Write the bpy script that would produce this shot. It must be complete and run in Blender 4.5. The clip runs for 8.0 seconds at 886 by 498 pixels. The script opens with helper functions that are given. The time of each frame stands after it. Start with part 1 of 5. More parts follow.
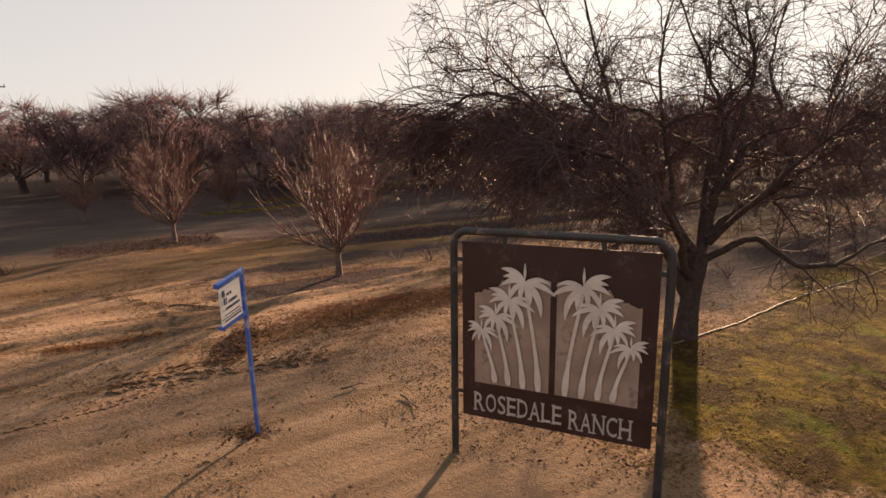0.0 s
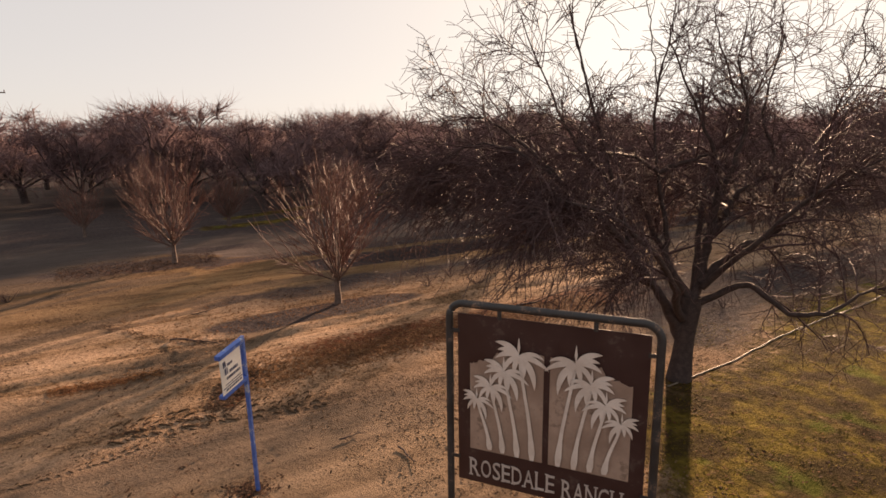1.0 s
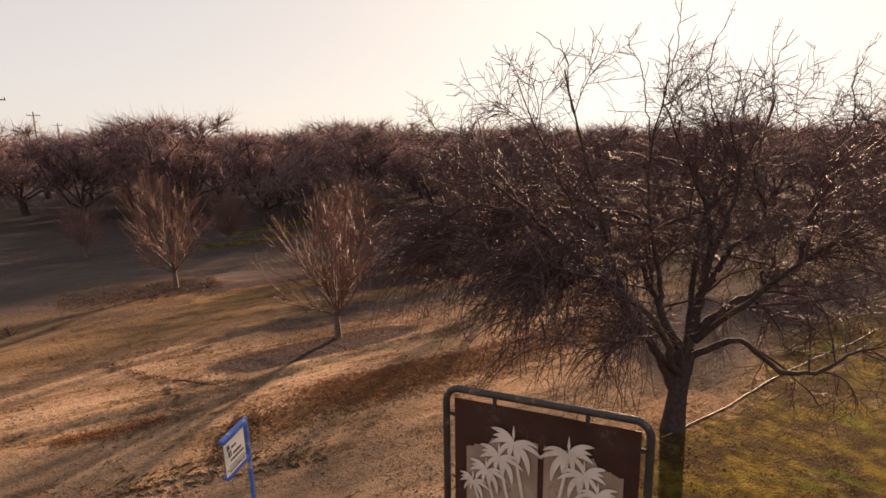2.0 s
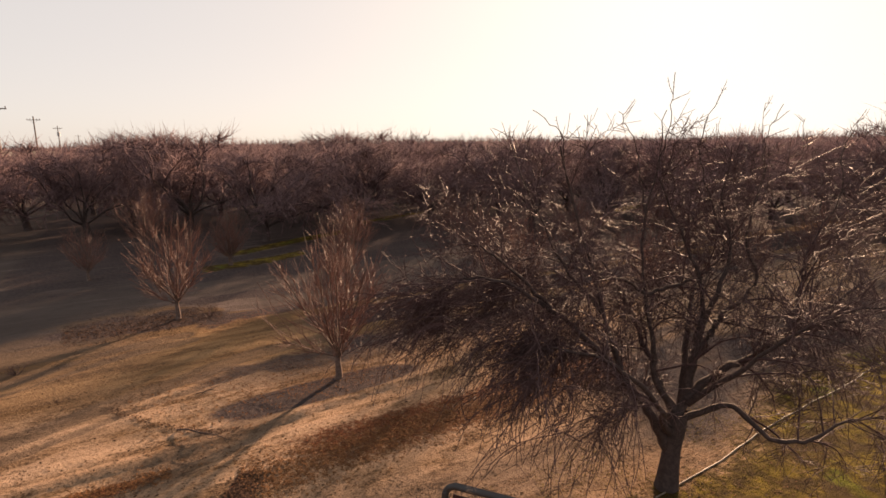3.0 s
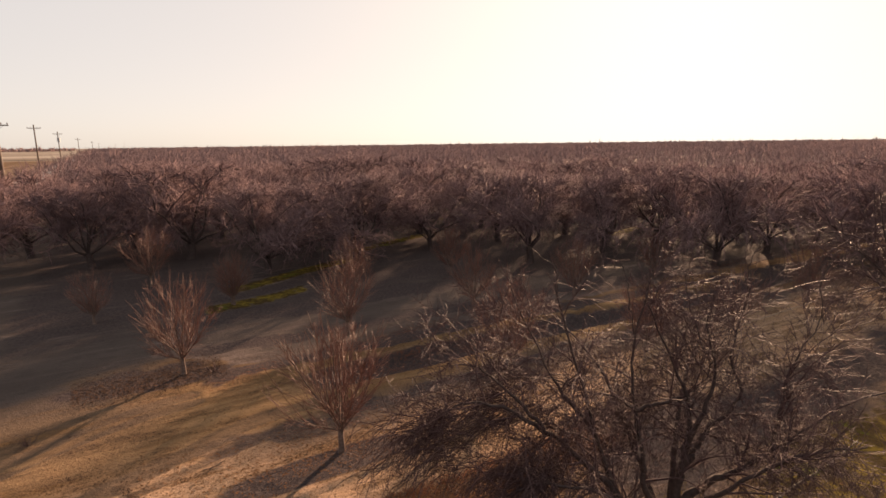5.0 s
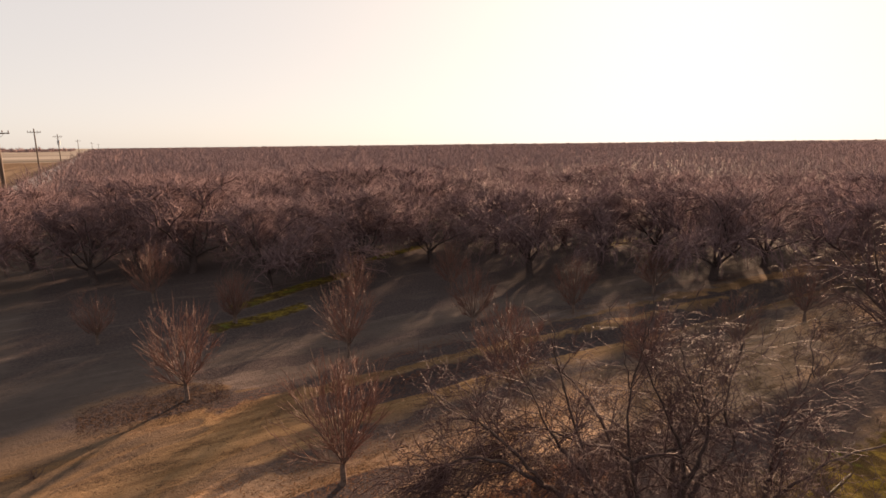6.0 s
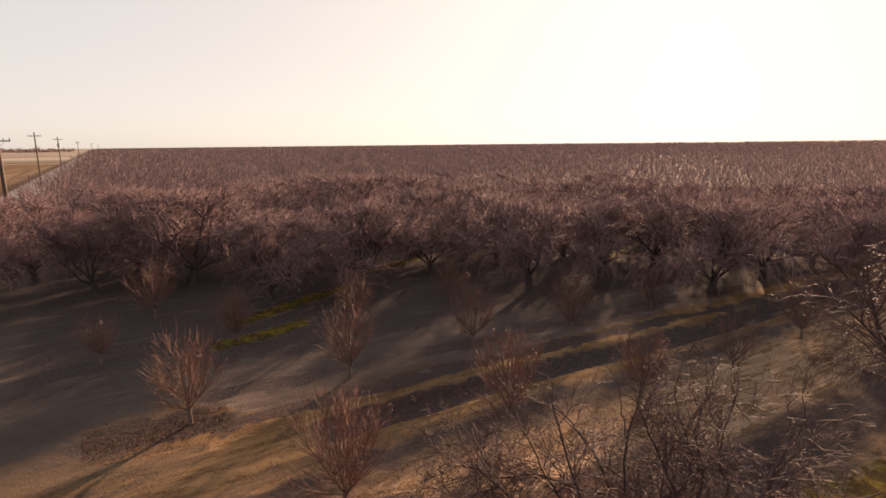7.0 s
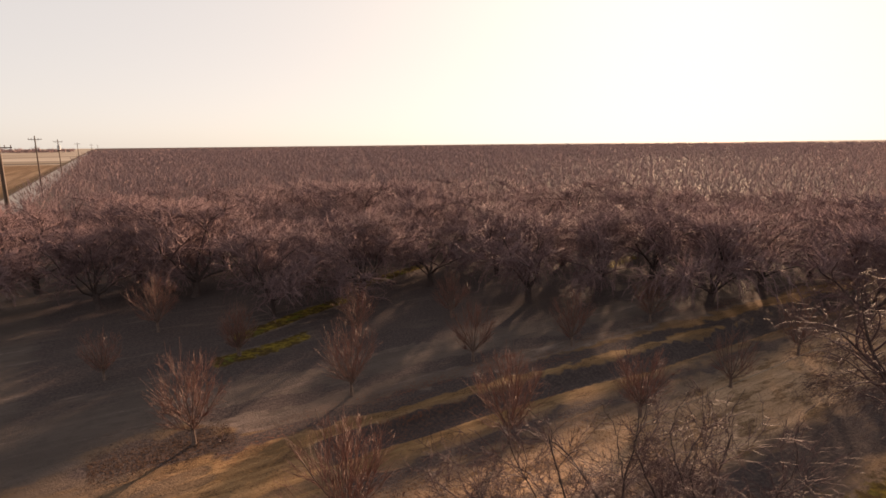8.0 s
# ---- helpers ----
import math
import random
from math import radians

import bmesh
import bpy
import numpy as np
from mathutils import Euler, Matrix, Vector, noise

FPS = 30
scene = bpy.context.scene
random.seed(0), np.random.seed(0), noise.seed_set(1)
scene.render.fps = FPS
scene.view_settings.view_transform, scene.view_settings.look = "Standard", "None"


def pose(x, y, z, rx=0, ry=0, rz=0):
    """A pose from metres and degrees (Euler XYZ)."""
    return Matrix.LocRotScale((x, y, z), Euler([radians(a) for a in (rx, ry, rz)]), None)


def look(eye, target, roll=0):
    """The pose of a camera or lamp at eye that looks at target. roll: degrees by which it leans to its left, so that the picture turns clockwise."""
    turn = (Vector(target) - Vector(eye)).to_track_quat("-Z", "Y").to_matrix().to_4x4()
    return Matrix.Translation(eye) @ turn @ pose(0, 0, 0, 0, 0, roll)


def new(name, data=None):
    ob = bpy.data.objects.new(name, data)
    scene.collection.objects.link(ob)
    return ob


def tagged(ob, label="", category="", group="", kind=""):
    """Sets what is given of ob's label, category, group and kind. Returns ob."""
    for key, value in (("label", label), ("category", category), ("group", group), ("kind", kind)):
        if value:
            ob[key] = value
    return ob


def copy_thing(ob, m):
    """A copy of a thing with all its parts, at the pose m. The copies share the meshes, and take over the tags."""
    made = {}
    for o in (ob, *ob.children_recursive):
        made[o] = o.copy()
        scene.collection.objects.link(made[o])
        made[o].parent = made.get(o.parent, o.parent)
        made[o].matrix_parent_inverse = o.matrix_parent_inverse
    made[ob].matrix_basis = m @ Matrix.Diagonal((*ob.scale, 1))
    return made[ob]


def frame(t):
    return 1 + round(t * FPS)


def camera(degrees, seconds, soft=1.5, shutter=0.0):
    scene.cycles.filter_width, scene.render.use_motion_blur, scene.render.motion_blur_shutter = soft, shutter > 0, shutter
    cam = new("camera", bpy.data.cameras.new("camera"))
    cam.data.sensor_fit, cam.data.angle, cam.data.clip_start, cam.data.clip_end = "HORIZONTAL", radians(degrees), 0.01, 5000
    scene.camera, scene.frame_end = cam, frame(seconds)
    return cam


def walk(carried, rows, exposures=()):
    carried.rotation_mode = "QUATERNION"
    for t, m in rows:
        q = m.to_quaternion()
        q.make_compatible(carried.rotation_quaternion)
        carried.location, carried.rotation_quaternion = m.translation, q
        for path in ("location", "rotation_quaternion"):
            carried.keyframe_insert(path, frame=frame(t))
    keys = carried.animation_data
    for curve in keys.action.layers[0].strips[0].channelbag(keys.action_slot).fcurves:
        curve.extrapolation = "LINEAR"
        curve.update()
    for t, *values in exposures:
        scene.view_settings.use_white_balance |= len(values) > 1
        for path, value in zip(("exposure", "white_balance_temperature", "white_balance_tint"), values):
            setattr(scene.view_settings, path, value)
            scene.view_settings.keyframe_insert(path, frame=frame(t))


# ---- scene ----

# ---- camera: a drone that rises beside the orchard sign, looking a little down ----
cam = camera(78.0, 8.0, 1.6)
CLIMB = [
    (0.0, 0.000, 0.000, 2.800), (0.5, 0.021, 0.007, 3.105), (1.0, 0.040, 0.011, 3.430), (1.5, 0.057, 0.012, 3.785),
    (3.0, 0.093, 0.000, 5.195), (3.5, 0.101, -0.010, 5.655), (4.0, 0.106, -0.023, 6.128), (4.5, 0.109, -0.039, 6.592),
    (6.0, 0.105, -0.102, 7.930), (6.5, 0.099, -0.129, 8.385), (7.0, 0.091, -0.158, 8.782), (7.5, 0.080, -0.191, 9.163),
    (8.0, 0.067, -0.226, 9.552),
]
DOWN = math.tan(radians(10.91))
walk(cam, [(t, look((x, y, z), (x + 0.000632 * t, y + 1.0, z - DOWN), -0.775 + 0.0187 * t)) for t, x, y, z in CLIMB], [(0.0, 1.43, 8650, 25.0), (1.5, 1.44, 8700, 25.5), (3.0, 1.50, 8750, 26.0), (6.0, 1.51, 8800, 26.0), (8.0, 1.50, 8800, 26.0)])

# ---- light: a low winter sun ahead, hazy sky ----
SUN_AZ, SUN_EL = radians(24.4), radians(14.0)
world = bpy.data.worlds.new("sky")
scene.world = world
world.use_nodes = True
wn = world.node_tree
sky = wn.nodes.new("ShaderNodeTexSky")
sky.sky_type, sky.sun_disc = "NISHITA", False
sky.sun_elevation, sky.sun_rotation = SUN_EL, SUN_AZ
sky.air_density, sky.dust_density, sky.ozone_density = 0.5, 1.5, 0.2
# thin winter haze evens the sky out: it levels the glow round the sun and pales the blue
HAZE = (0.285, 0.345, 0.385)
SKY_STRENGTH = 0.082
CREST = tuple(c * k / SKY_STRENGTH for c, k in zip(HAZE, (1.75, 1.64, 1.55)))
level, above, under = (wn.nodes.new("ShaderNodeVectorMath") for _ in range(3))
level.operation, above.operation, under.operation = "DIVIDE", "MULTIPLY", "ADD"
for node in (above, under):
    wn.links.new(sky.outputs[0], node.inputs[0])
    node.inputs[1].default_value = CREST
wn.links.new(above.outputs[0], level.inputs[0])
wn.links.new(under.outputs[0], level.inputs[1])
pale = wn.nodes.new("ShaderNodeMix")
pale.data_type = "RGBA"
pale.inputs[0].default_value = 0.58
pale.inputs[7].default_value = (*(c / SKY_STRENGTH for c in HAZE), 1.0)
wn.links.new(level.outputs[0], pale.inputs[6])
wn.links.new(pale.outputs[2], wn.nodes["Background"].inputs[0])
wn.nodes["Background"].inputs[1].default_value = SKY_STRENGTH
sun = new("sun", bpy.data.lights.new("sun", "SUN"))
sun.data.energy, sun.data.angle, sun.data.color = 5.0, radians(1.6), (1.0, 0.79, 0.60)
to_sun = Vector((math.sin(SUN_AZ) * math.cos(SUN_EL), math.cos(SUN_AZ) * math.cos(SUN_EL), math.sin(SUN_EL)))
sun.matrix_world = look(to_sun * 50, (0, 0, 0))

# ---- plan: orchard axes u (along the rows, away to the right) and v (along the pole line) ----
UX, UY = 0.853, 0.522


def xy(u, v):
    return u * UX - v * UY, u * UY + v * UX


def uv(x, y):
    return x * UX + y * UY, -x * UY + y * UX


# ---- node helpers ----
class Mat:
    """A material under construction: short calls that add nodes."""

    def __init__(self, name):
        self.m = bpy.data.materials.new(name)
        self.m.use_nodes = True
        self.t = self.m.node_tree
        self.b = self.t.nodes["Principled BSDF"]
        self.geo = self.t.nodes.new("ShaderNodeTexCoord").outputs["Object"]

    def put(self, socket, value):
        if isinstance(value, bpy.types.NodeSocket):
            self.t.links.new(value, socket)
        else:
            socket.default_value = value

    def math(self, op, a, b=0.0, c=0.0, clamp=False):
        n = self.t.nodes.new("ShaderNodeMath")
        n.operation, n.use_clamp = op, clamp
        for i, x in enumerate((a, b, c)):
            self.put(n.inputs[i], x)
        return n.outputs[0]

    def dot(self, vec, d):
        n = self.t.nodes.new("ShaderNodeVectorMath")
        n.operation = "DOT_PRODUCT"
        self.put(n.inputs[0], vec)
        n.inputs[1].default_value = d
        return n.outputs["Value"]

    def join(self, x, y, z=0.0):
        n = self.t.nodes.new("ShaderNodeCombineXYZ")
        for i, a in enumerate((x, y, z)):
            self.put(n.inputs[i], a)
        return n.outputs[0]

    def noise(self, scale, detail=4.0, rough=0.6, vec=None, stretch=None):
        vec = vec or self.geo
        if stretch:
            mp = self.t.nodes.new("ShaderNodeMapping")
            mp.inputs["Scale"].default_value = stretch
            self.put(mp.inputs[0], vec)
            vec = mp.outputs[0]
        n = self.t.nodes.new("ShaderNodeTexNoise")
        n.inputs["Scale"].default_value, n.inputs["Detail"].default_value, n.inputs["Roughness"].default_value = scale, detail, rough
        self.put(n.inputs["Vector"], vec)
        return n.outputs[0]

    def step(self, x, a, b, lo=0.0, hi=1.0):
        n = self.t.nodes.new("ShaderNodeMapRange")
        n.interpolation_type = "SMOOTHSTEP"
        self.put(n.inputs[0], x)
        for i, val in ((1, a), (2, b), (3, lo), (4, hi)):
            n.inputs[i].default_value = val
        return n.outputs[0]

    def mix(self, f, a, b, mode="MIX"):
        n = self.t.nodes.new("ShaderNodeMix")
        n.data_type, n.blend_type = "RGBA", mode
        self.put(n.inputs[0], f)
        for i, x in ((6, a), (7, b)):
            self.put(n.inputs[i], (*x, 1.0) if isinstance(x, tuple) and len(x) == 3 else x)
        return n.outputs[2]

    def attr(self, name):
        n = self.t.nodes.new("ShaderNodeAttribute")
        n.attribute_name = name
        return n.outputs["Fac"]

    def island(self):
        return self.t.nodes.new("ShaderNodeNewGeometry").outputs["Random Per Island"]

    def done(self, color, rough=0.8, bump=None, strength=0.3, distance=0.02, metal=0.0, spec=0.3):
        self.put(self.b.inputs["Base Color"], (*color, 1.0) if isinstance(color, tuple) and len(color) == 3 else color)
        self.put(self.b.inputs["Roughness"], rough)
        self.b.inputs["Metallic"].default_value = metal
        self.b.inputs["Specular IOR Level"].default_value = spec
        if bump is not None:
            n = self.t.nodes.new("ShaderNodeBump")
            n.inputs["Strength"].default_value, n.inputs["Distance"].default_value = strength, distance
            self.put(n.inputs["Height"], bump)
            self.t.links.new(n.outputs[0], self.b.inputs["Normal"])
        return self.m


# ---- materials ----
def ground_material():
    m = Mat("orchard_soil")
    u, v = m.dot(m.geo, (UX, UY, 0)), m.dot(m.geo, (-UY, UX, 0))
    along = m.join(u, v)
    big = m.noise(0.35, 4, 0.6)
    streak = m.noise(1.0, 5, 0.62, along, (0.22, 1.5, 1.0))
    fine = m.noise(9.0, 6, 0.7)
    grit = m.noise(45.0, 4, 0.7)
    crumb = m.noise(17.0, 5, 0.75)
    wob = m.math("MULTIPLY_ADD", m.noise(0.5, 3, 0.55), 2.4, -1.2)
    # sandy base in two tones, with pale dust and coarse dark specks
    col = m.mix(m.step(streak, 0.34, 0.68), (0.31, 0.198, 0.128), (0.50, 0.328, 0.222))
    col = m.mix(m.step(fine, 0.50, 0.74, 0.0, 0.55), col, (0.116, 0.0667, 0.0348))
    col = m.mix(m.step(crumb, 0.56, 0.61, 0.0, 0.8), col, (0.085, 0.045, 0.025))
    col = m.mix(m.step(grit, 0.57, 0.62, 0.0, 0.7), col, (0.065, 0.034, 0.020))
    col = m.mix(m.step(grit, 0.36, 0.42, 0.45, 0.0), col, (0.42, 0.28, 0.185))
    col = m.mix(m.step(big, 0.52, 0.70, 0.0, 0.4), col, (0.157, 0.116, 0.0841))
    # sand past v = 12, darkened in colour to stand for falling exposure
    col = m.mix(m.math("MULTIPLY", m.attr("ochre_dim"), 0.78), col, m.mix(m.step(streak, 0.36, 0.64), (0.125, 0.070, 0.030), (0.255, 0.150, 0.070)))
    # darker, more golden blotches of trodden soil and leaf crumbs, drawn out along the rows
    blotch = m.noise(1.0, 5, 0.68, along, (0.55, 1.7, 1.0))
    col = m.mix(m.step(blotch, 0.49, 0.60, 0.0, 0.62), col, (0.150, 0.086, 0.043))
    col = m.mix(m.math("MULTIPLY", m.step(blotch, 0.53, 0.58), m.step(crumb, 0.50, 0.54, 0.0, 0.8)), col, (0.060, 0.032, 0.019))
    # wheel marks and drag lines along the rows
    mark = m.noise(1.0, 4, 0.6, along, (0.10, 4.2, 1.0))
    col = m.mix(m.step(mark, 0.54, 0.64, 0.0, 0.22), col, (0.11, 0.0667, 0.0377))
    col = m.mix(m.step(m.noise(1.0, 3, 0.5, along, (0.16, 7.5, 1.0)), 0.60, 0.68, 0.0, 0.25), col, (0.087, 0.0522, 0.0319))
    trk = m.step(m.math("ADD", m.attr("track"), m.math("MULTIPLY_ADD", crumb, 0.8, -0.4)), 0.25, 0.85)
    col = m.mix(m.math("MULTIPLY", trk, 0.62), col, (0.10, 0.072, 0.055))
    # earth wheels pressed smooth, grey-tan with faint drag lines, soft shade painted in
    drag = m.noise(1.0, 4, 0.55, along, (0.12, 3.0, 1.0))
    pk = m.step(m.math("ADD", m.attr("packed_shade"), m.math("MULTIPLY_ADD", big, 0.7, -0.35)), 0.3, 0.75, 0.0, 0.82)
    col = m.mix(pk, col, m.mix(m.step(drag, 0.38, 0.62), (0.170, 0.118, 0.080), (0.285, 0.200, 0.138)))
    # grey orchard floor with the trees' shade painted in, in bands along the rows
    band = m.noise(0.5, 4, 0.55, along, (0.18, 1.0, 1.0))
    floor_shade = m.step(m.math("ADD", m.attr("grey"), m.math("MULTIPLY_ADD", streak, 0.6, -0.3)), 0.25, 0.7, 0.0, 0.9)
    col = m.mix(floor_shade, col, m.mix(m.step(band, 0.36, 0.62), (0.085, 0.066, 0.065), (0.215, 0.168, 0.155)))
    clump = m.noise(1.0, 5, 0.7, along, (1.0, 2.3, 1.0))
    col = m.mix(m.math("MULTIPLY", floor_shade, m.step(clump, 0.50, 0.58, 0.0, 0.7)), col, (0.058, 0.042, 0.039))
    # moist grey earth; past the headland its tone stands for tree shade
    damp_shade = m.math("MULTIPLY", m.attr("damp_shade"), m.step(m.math("ADD", streak, m.math("MULTIPLY", fine, 0.3)), 0.38, 0.66), clamp=True)
    col = m.mix(m.math("MULTIPLY", damp_shade, 0.85), col, (0.075, 0.060, 0.055))
    # rotted leaves on the orchard floor and in the ditch, tree shade painted in
    mould_shade = m.math("ADD", m.attr("mould_shade"), m.math("MULTIPLY_ADD", streak, 1.0, -0.5))
    mould_shade = m.step(m.math("ADD", mould_shade, m.math("MULTIPLY_ADD", big, 0.6, -0.3)), 0.25, 0.65)
    col = m.mix(mould_shade, col, m.mix(m.step(fine, 0.35, 0.68), (0.046, 0.036, 0.037), (0.088, 0.068, 0.065)))
    # rotten leaf litter, red-brown
    lit = m.math("ADD", m.attr("litter"), m.math("MULTIPLY_ADD", fine, 1.3, -0.65))
    lit = m.step(m.math("ADD", lit, m.math("MULTIPLY_ADD", streak, 0.8, -0.4)), 0.30, 0.72)
    col = m.mix(lit, col, m.mix(m.step(fine, 0.35, 0.65), (0.052, 0.021, 0.013), (0.13, 0.050, 0.028)))
    # moss and low weeds, olive to yellow-green
    mo = m.math("ADD", m.attr("moss"), m.math("MULTIPLY_ADD", m.noise(2.2, 5, 0.65), 1.5, -0.75))
    mo = m.step(m.math("ADD", mo, m.math("MULTIPLY_ADD", fine, 0.5, -0.25)), 0.38, 0.72)
    patch = m.noise(1.1, 5, 0.6)
    green = m.mix(m.step(m.noise(4.0, 4, 0.6), 0.36, 0.64), (0.066, 0.045, 0.013), (0.182, 0.130, 0.027))
    green = m.mix(m.step(patch, 0.43, 0.58, 0.0, 0.85), green, (0.050, 0.032, 0.018))
    green = m.mix(m.step(m.noise(0.9, 3, 0.5), 0.60, 0.68, 0.0, 0.75), green, (0.0986, 0.11, 0.0174))
    col = m.mix(mo, col, green)
    # the tilled field and the road beyond the pole line
    fld = m.step(m.math("ADD", u, m.math("MULTIPLY", wob, 0.3)), -17.2, -16.2, 1.0, 0.0)
    far = m.step(m.math("ADD", v, m.math("MULTIPLY", m.noise(0.02, 2, 0.5), 60.0)), 400.0, 430.0)
    furrow = m.mix(m.step(m.noise(0.4, 4, 0.6, along, (1.0, 0.04, 1.0)), 0.36, 0.64), (0.125, 0.080, 0.052), (0.20, 0.135, 0.090))
    furrow = m.mix(m.step(m.noise(0.03, 3, 0.5, along, (1.0, 0.25, 1.0)), 0.42, 0.62, 0.0, 0.6), furrow, (0.13, 0.078, 0.045))
    stubble = m.mix(m.step(m.noise(0.012, 3, 0.5, along, (0.4, 1.0, 1.0)), 0.40, 0.60), (0.19, 0.155, 0.125), (0.32, 0.275, 0.235))
    tilled = m.mix(far, furrow, stubble)
    tilled = m.mix(m.math("MULTIPLY", m.step(v, 392.0, 402.0), m.step(v, 424.0, 436.0, 0.8, 0.0)), tilled, (0.07, 0.05, 0.038))
    tilled = m.mix(m.step(m.math("ADD", u, wob), -19.4, -18.0, 0.0, 0.85), tilled, (0.065, 0.045, 0.028))
    col = m.mix(fld, col, tilled)
    road = m.math("MULTIPLY", m.step(u, -16.4, -16.1), m.step(u, -11.2, -10.6, 1.0, 0.0))
    col = m.mix(road, col, m.mix(fine, (0.20, 0.188, 0.185), (0.28, 0.265, 0.258)))
    bump = m.math("ADD", m.math("MULTIPLY", fine, 0.7), m.math("MULTIPLY_ADD", grit, 0.35, m.math("MULTIPLY", crumb, 0.6)))
    bump = m.math("ADD", bump, m.math("MULTIPLY_ADD", mark, -0.9, m.math("MULTIPLY", streak, 0.8)))
    return m.done(col, m.step(damp_shade, 0.0, 1.0, 0.95, 0.85), bump, 1.0, 0.075, spec=0.02)


def bark_material(name, dark, light, twig, scale=14.0, spec=0.35, rough=0.7):
    m = Mat(name)
    n, s = m.noise(scale, 5, 0.65), m.noise(scale * 0.25, 3, 0.5)
    col = m.mix(m.step(n, 0.35, 0.68), dark, light)
    col = m.mix(m.step(s, 0.5, 0.72, 0.0, 0.55), col, twig)
    col = m.mix(m.math("MULTIPLY", m.island(), 0.45), col, twig)
    return m.done(col, m.step(n, 0.3, 0.7, rough - 0.12, rough + 0.12), n, 0.6, 0.02, spec=spec)


def paint_material(name, a, b, rough=0.5, scale=6.0, wear=None, metal=0.0, spec=0.4):
    m = Mat(name)
    n, f = m.noise(scale, 5, 0.65), m.noise(scale * 9, 3, 0.6)
    col = m.mix(m.step(n, 0.38, 0.66), a, b)
    if wear:
        col = m.mix(m.step(m.math("ADD", n, m.math("MULTIPLY", f, 0.45)), 0.80, 0.92), col, wear)
    return m.done(col, m.step(n, 0.35, 0.7, rough - 0.1, rough + 0.12), f, 0.15, 0.004, metal=metal, spec=spec)


SOIL = ground_material()
BARK = bark_material("old_bark", (0.036, 0.025, 0.024), (0.085, 0.061, 0.058), (0.064, 0.045, 0.042), spec=0.15, rough=0.8)
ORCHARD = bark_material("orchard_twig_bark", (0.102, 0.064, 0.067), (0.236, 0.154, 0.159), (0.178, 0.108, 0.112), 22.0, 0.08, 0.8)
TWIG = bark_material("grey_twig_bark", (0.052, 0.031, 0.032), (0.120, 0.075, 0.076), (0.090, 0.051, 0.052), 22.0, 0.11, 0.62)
YOUNG = bark_material("young_bark", (0.075, 0.049, 0.041), (0.175, 0.122, 0.102), (0.125, 0.078, 0.063), 14.0, 0.20, 0.75)
SHOOT = bark_material("red_shoot_bark", (0.0994, 0.0399, 0.0305), (0.199, 0.0994, 0.0784), (0.146, 0.0564, 0.0431), 22.0, 0.25, 0.6)
# far twigs paler than near ones: haze and glare put into the colour
HAZED_FARWOOD = bark_material("hazed_far_twigs", (0.152, 0.099, 0.098), (0.272, 0.184, 0.181), (0.242, 0.158, 0.153), 3.0, 0.0, 0.95)
PIPE = paint_material("dark_painted_pipe", (0.018, 0.016, 0.017), (0.034, 0.030, 0.031), 0.55, 7.0, (0.16, 0.10, 0.07), spec=0.5)
PANEL = paint_material("maroon_painted_sheet", (0.0338, 0.0112, 0.0101), (0.045, 0.0163, 0.0141), 0.5, 3.0, (0.0675, 0.0394, 0.0338))
PALE = paint_material("greyed_cream_paint", (0.52, 0.43, 0.385), (0.627, 0.538, 0.493), 0.5, 4.0)
# the palms' cream made darker, to offset light bounced off the ground
LETTER = paint_material("darkened_cream_paint", (0.36, 0.30, 0.28), (0.46, 0.39, 0.36), 0.5, 4.0)
BACKING = paint_material("brushed_grey_sheet", (0.255, 0.17, 0.135), (0.36, 0.25, 0.2), 0.45, 2.2, (0.2, 0.135, 0.105), metal=0.0)
BLUE = paint_material("blue_painted_steel", (0.035, 0.10, 0.36), (0.06, 0.15, 0.46), 0.45, 8.0, (0.35, 0.38, 0.42))
WHITE = paint_material("white_sign_face", (0.72, 0.70, 0.66), (0.82, 0.80, 0.77), 0.45, 5.0, (0.5, 0.45, 0.4))
INK = paint_material("dark_blue_ink", (0.03, 0.045, 0.10), (0.05, 0.065, 0.13), 0.5, 8.0)
POLEWOOD = bark_material("creosoted_pole_wood", (0.055, 0.033, 0.024), (0.11, 0.067, 0.046), (0.08, 0.048, 0.035), 5.0)
GALV = paint_material("galvanised_steel", (0.30, 0.31, 0.32), (0.42, 0.43, 0.44), 0.4, 5.0, metal=0.6)
GLAZE = paint_material("brown_glazed_porcelain", (0.10, 0.05, 0.035), (0.14, 0.07, 0.05), 0.2, 9.0, spec=0.6)
HOSE = paint_material("dusty_pale_hose", (0.154, 0.119, 0.091), (0.224, 0.182, 0.14), 0.6, 10.0)
LEAF = bark_material("dry_leaf", (0.0812, 0.0348, 0.0174), (0.174, 0.087, 0.0406), (0.128, 0.0522, 0.0232), 30.0, 0.05, 0.9)
MOULD = bark_material("rotten_leaf", (0.035, 0.02, 0.014), (0.09, 0.05, 0.034), (0.06, 0.03, 0.02), 30.0, 0.05, 0.9)
CLOD = bark_material("soil_clod", (0.12, 0.076, 0.048), (0.26, 0.165, 0.105), (0.2, 0.125, 0.078), 18.0, 0.05, 0.9)
# tread ridges: darker than the clods, shade of their near sides put in
PRESSED_SHADED = bark_material("pressed_shaded_soil", (0.060, 0.036, 0.022), (0.125, 0.076, 0.048), (0.09, 0.055, 0.034), 30.0, 0.05, 0.9)
WEED = bark_material("low_weed_leaf", (0.07, 0.045, 0.008), (0.17, 0.115, 0.016), (0.12, 0.085, 0.012), 25.0, 0.05, 0.9)


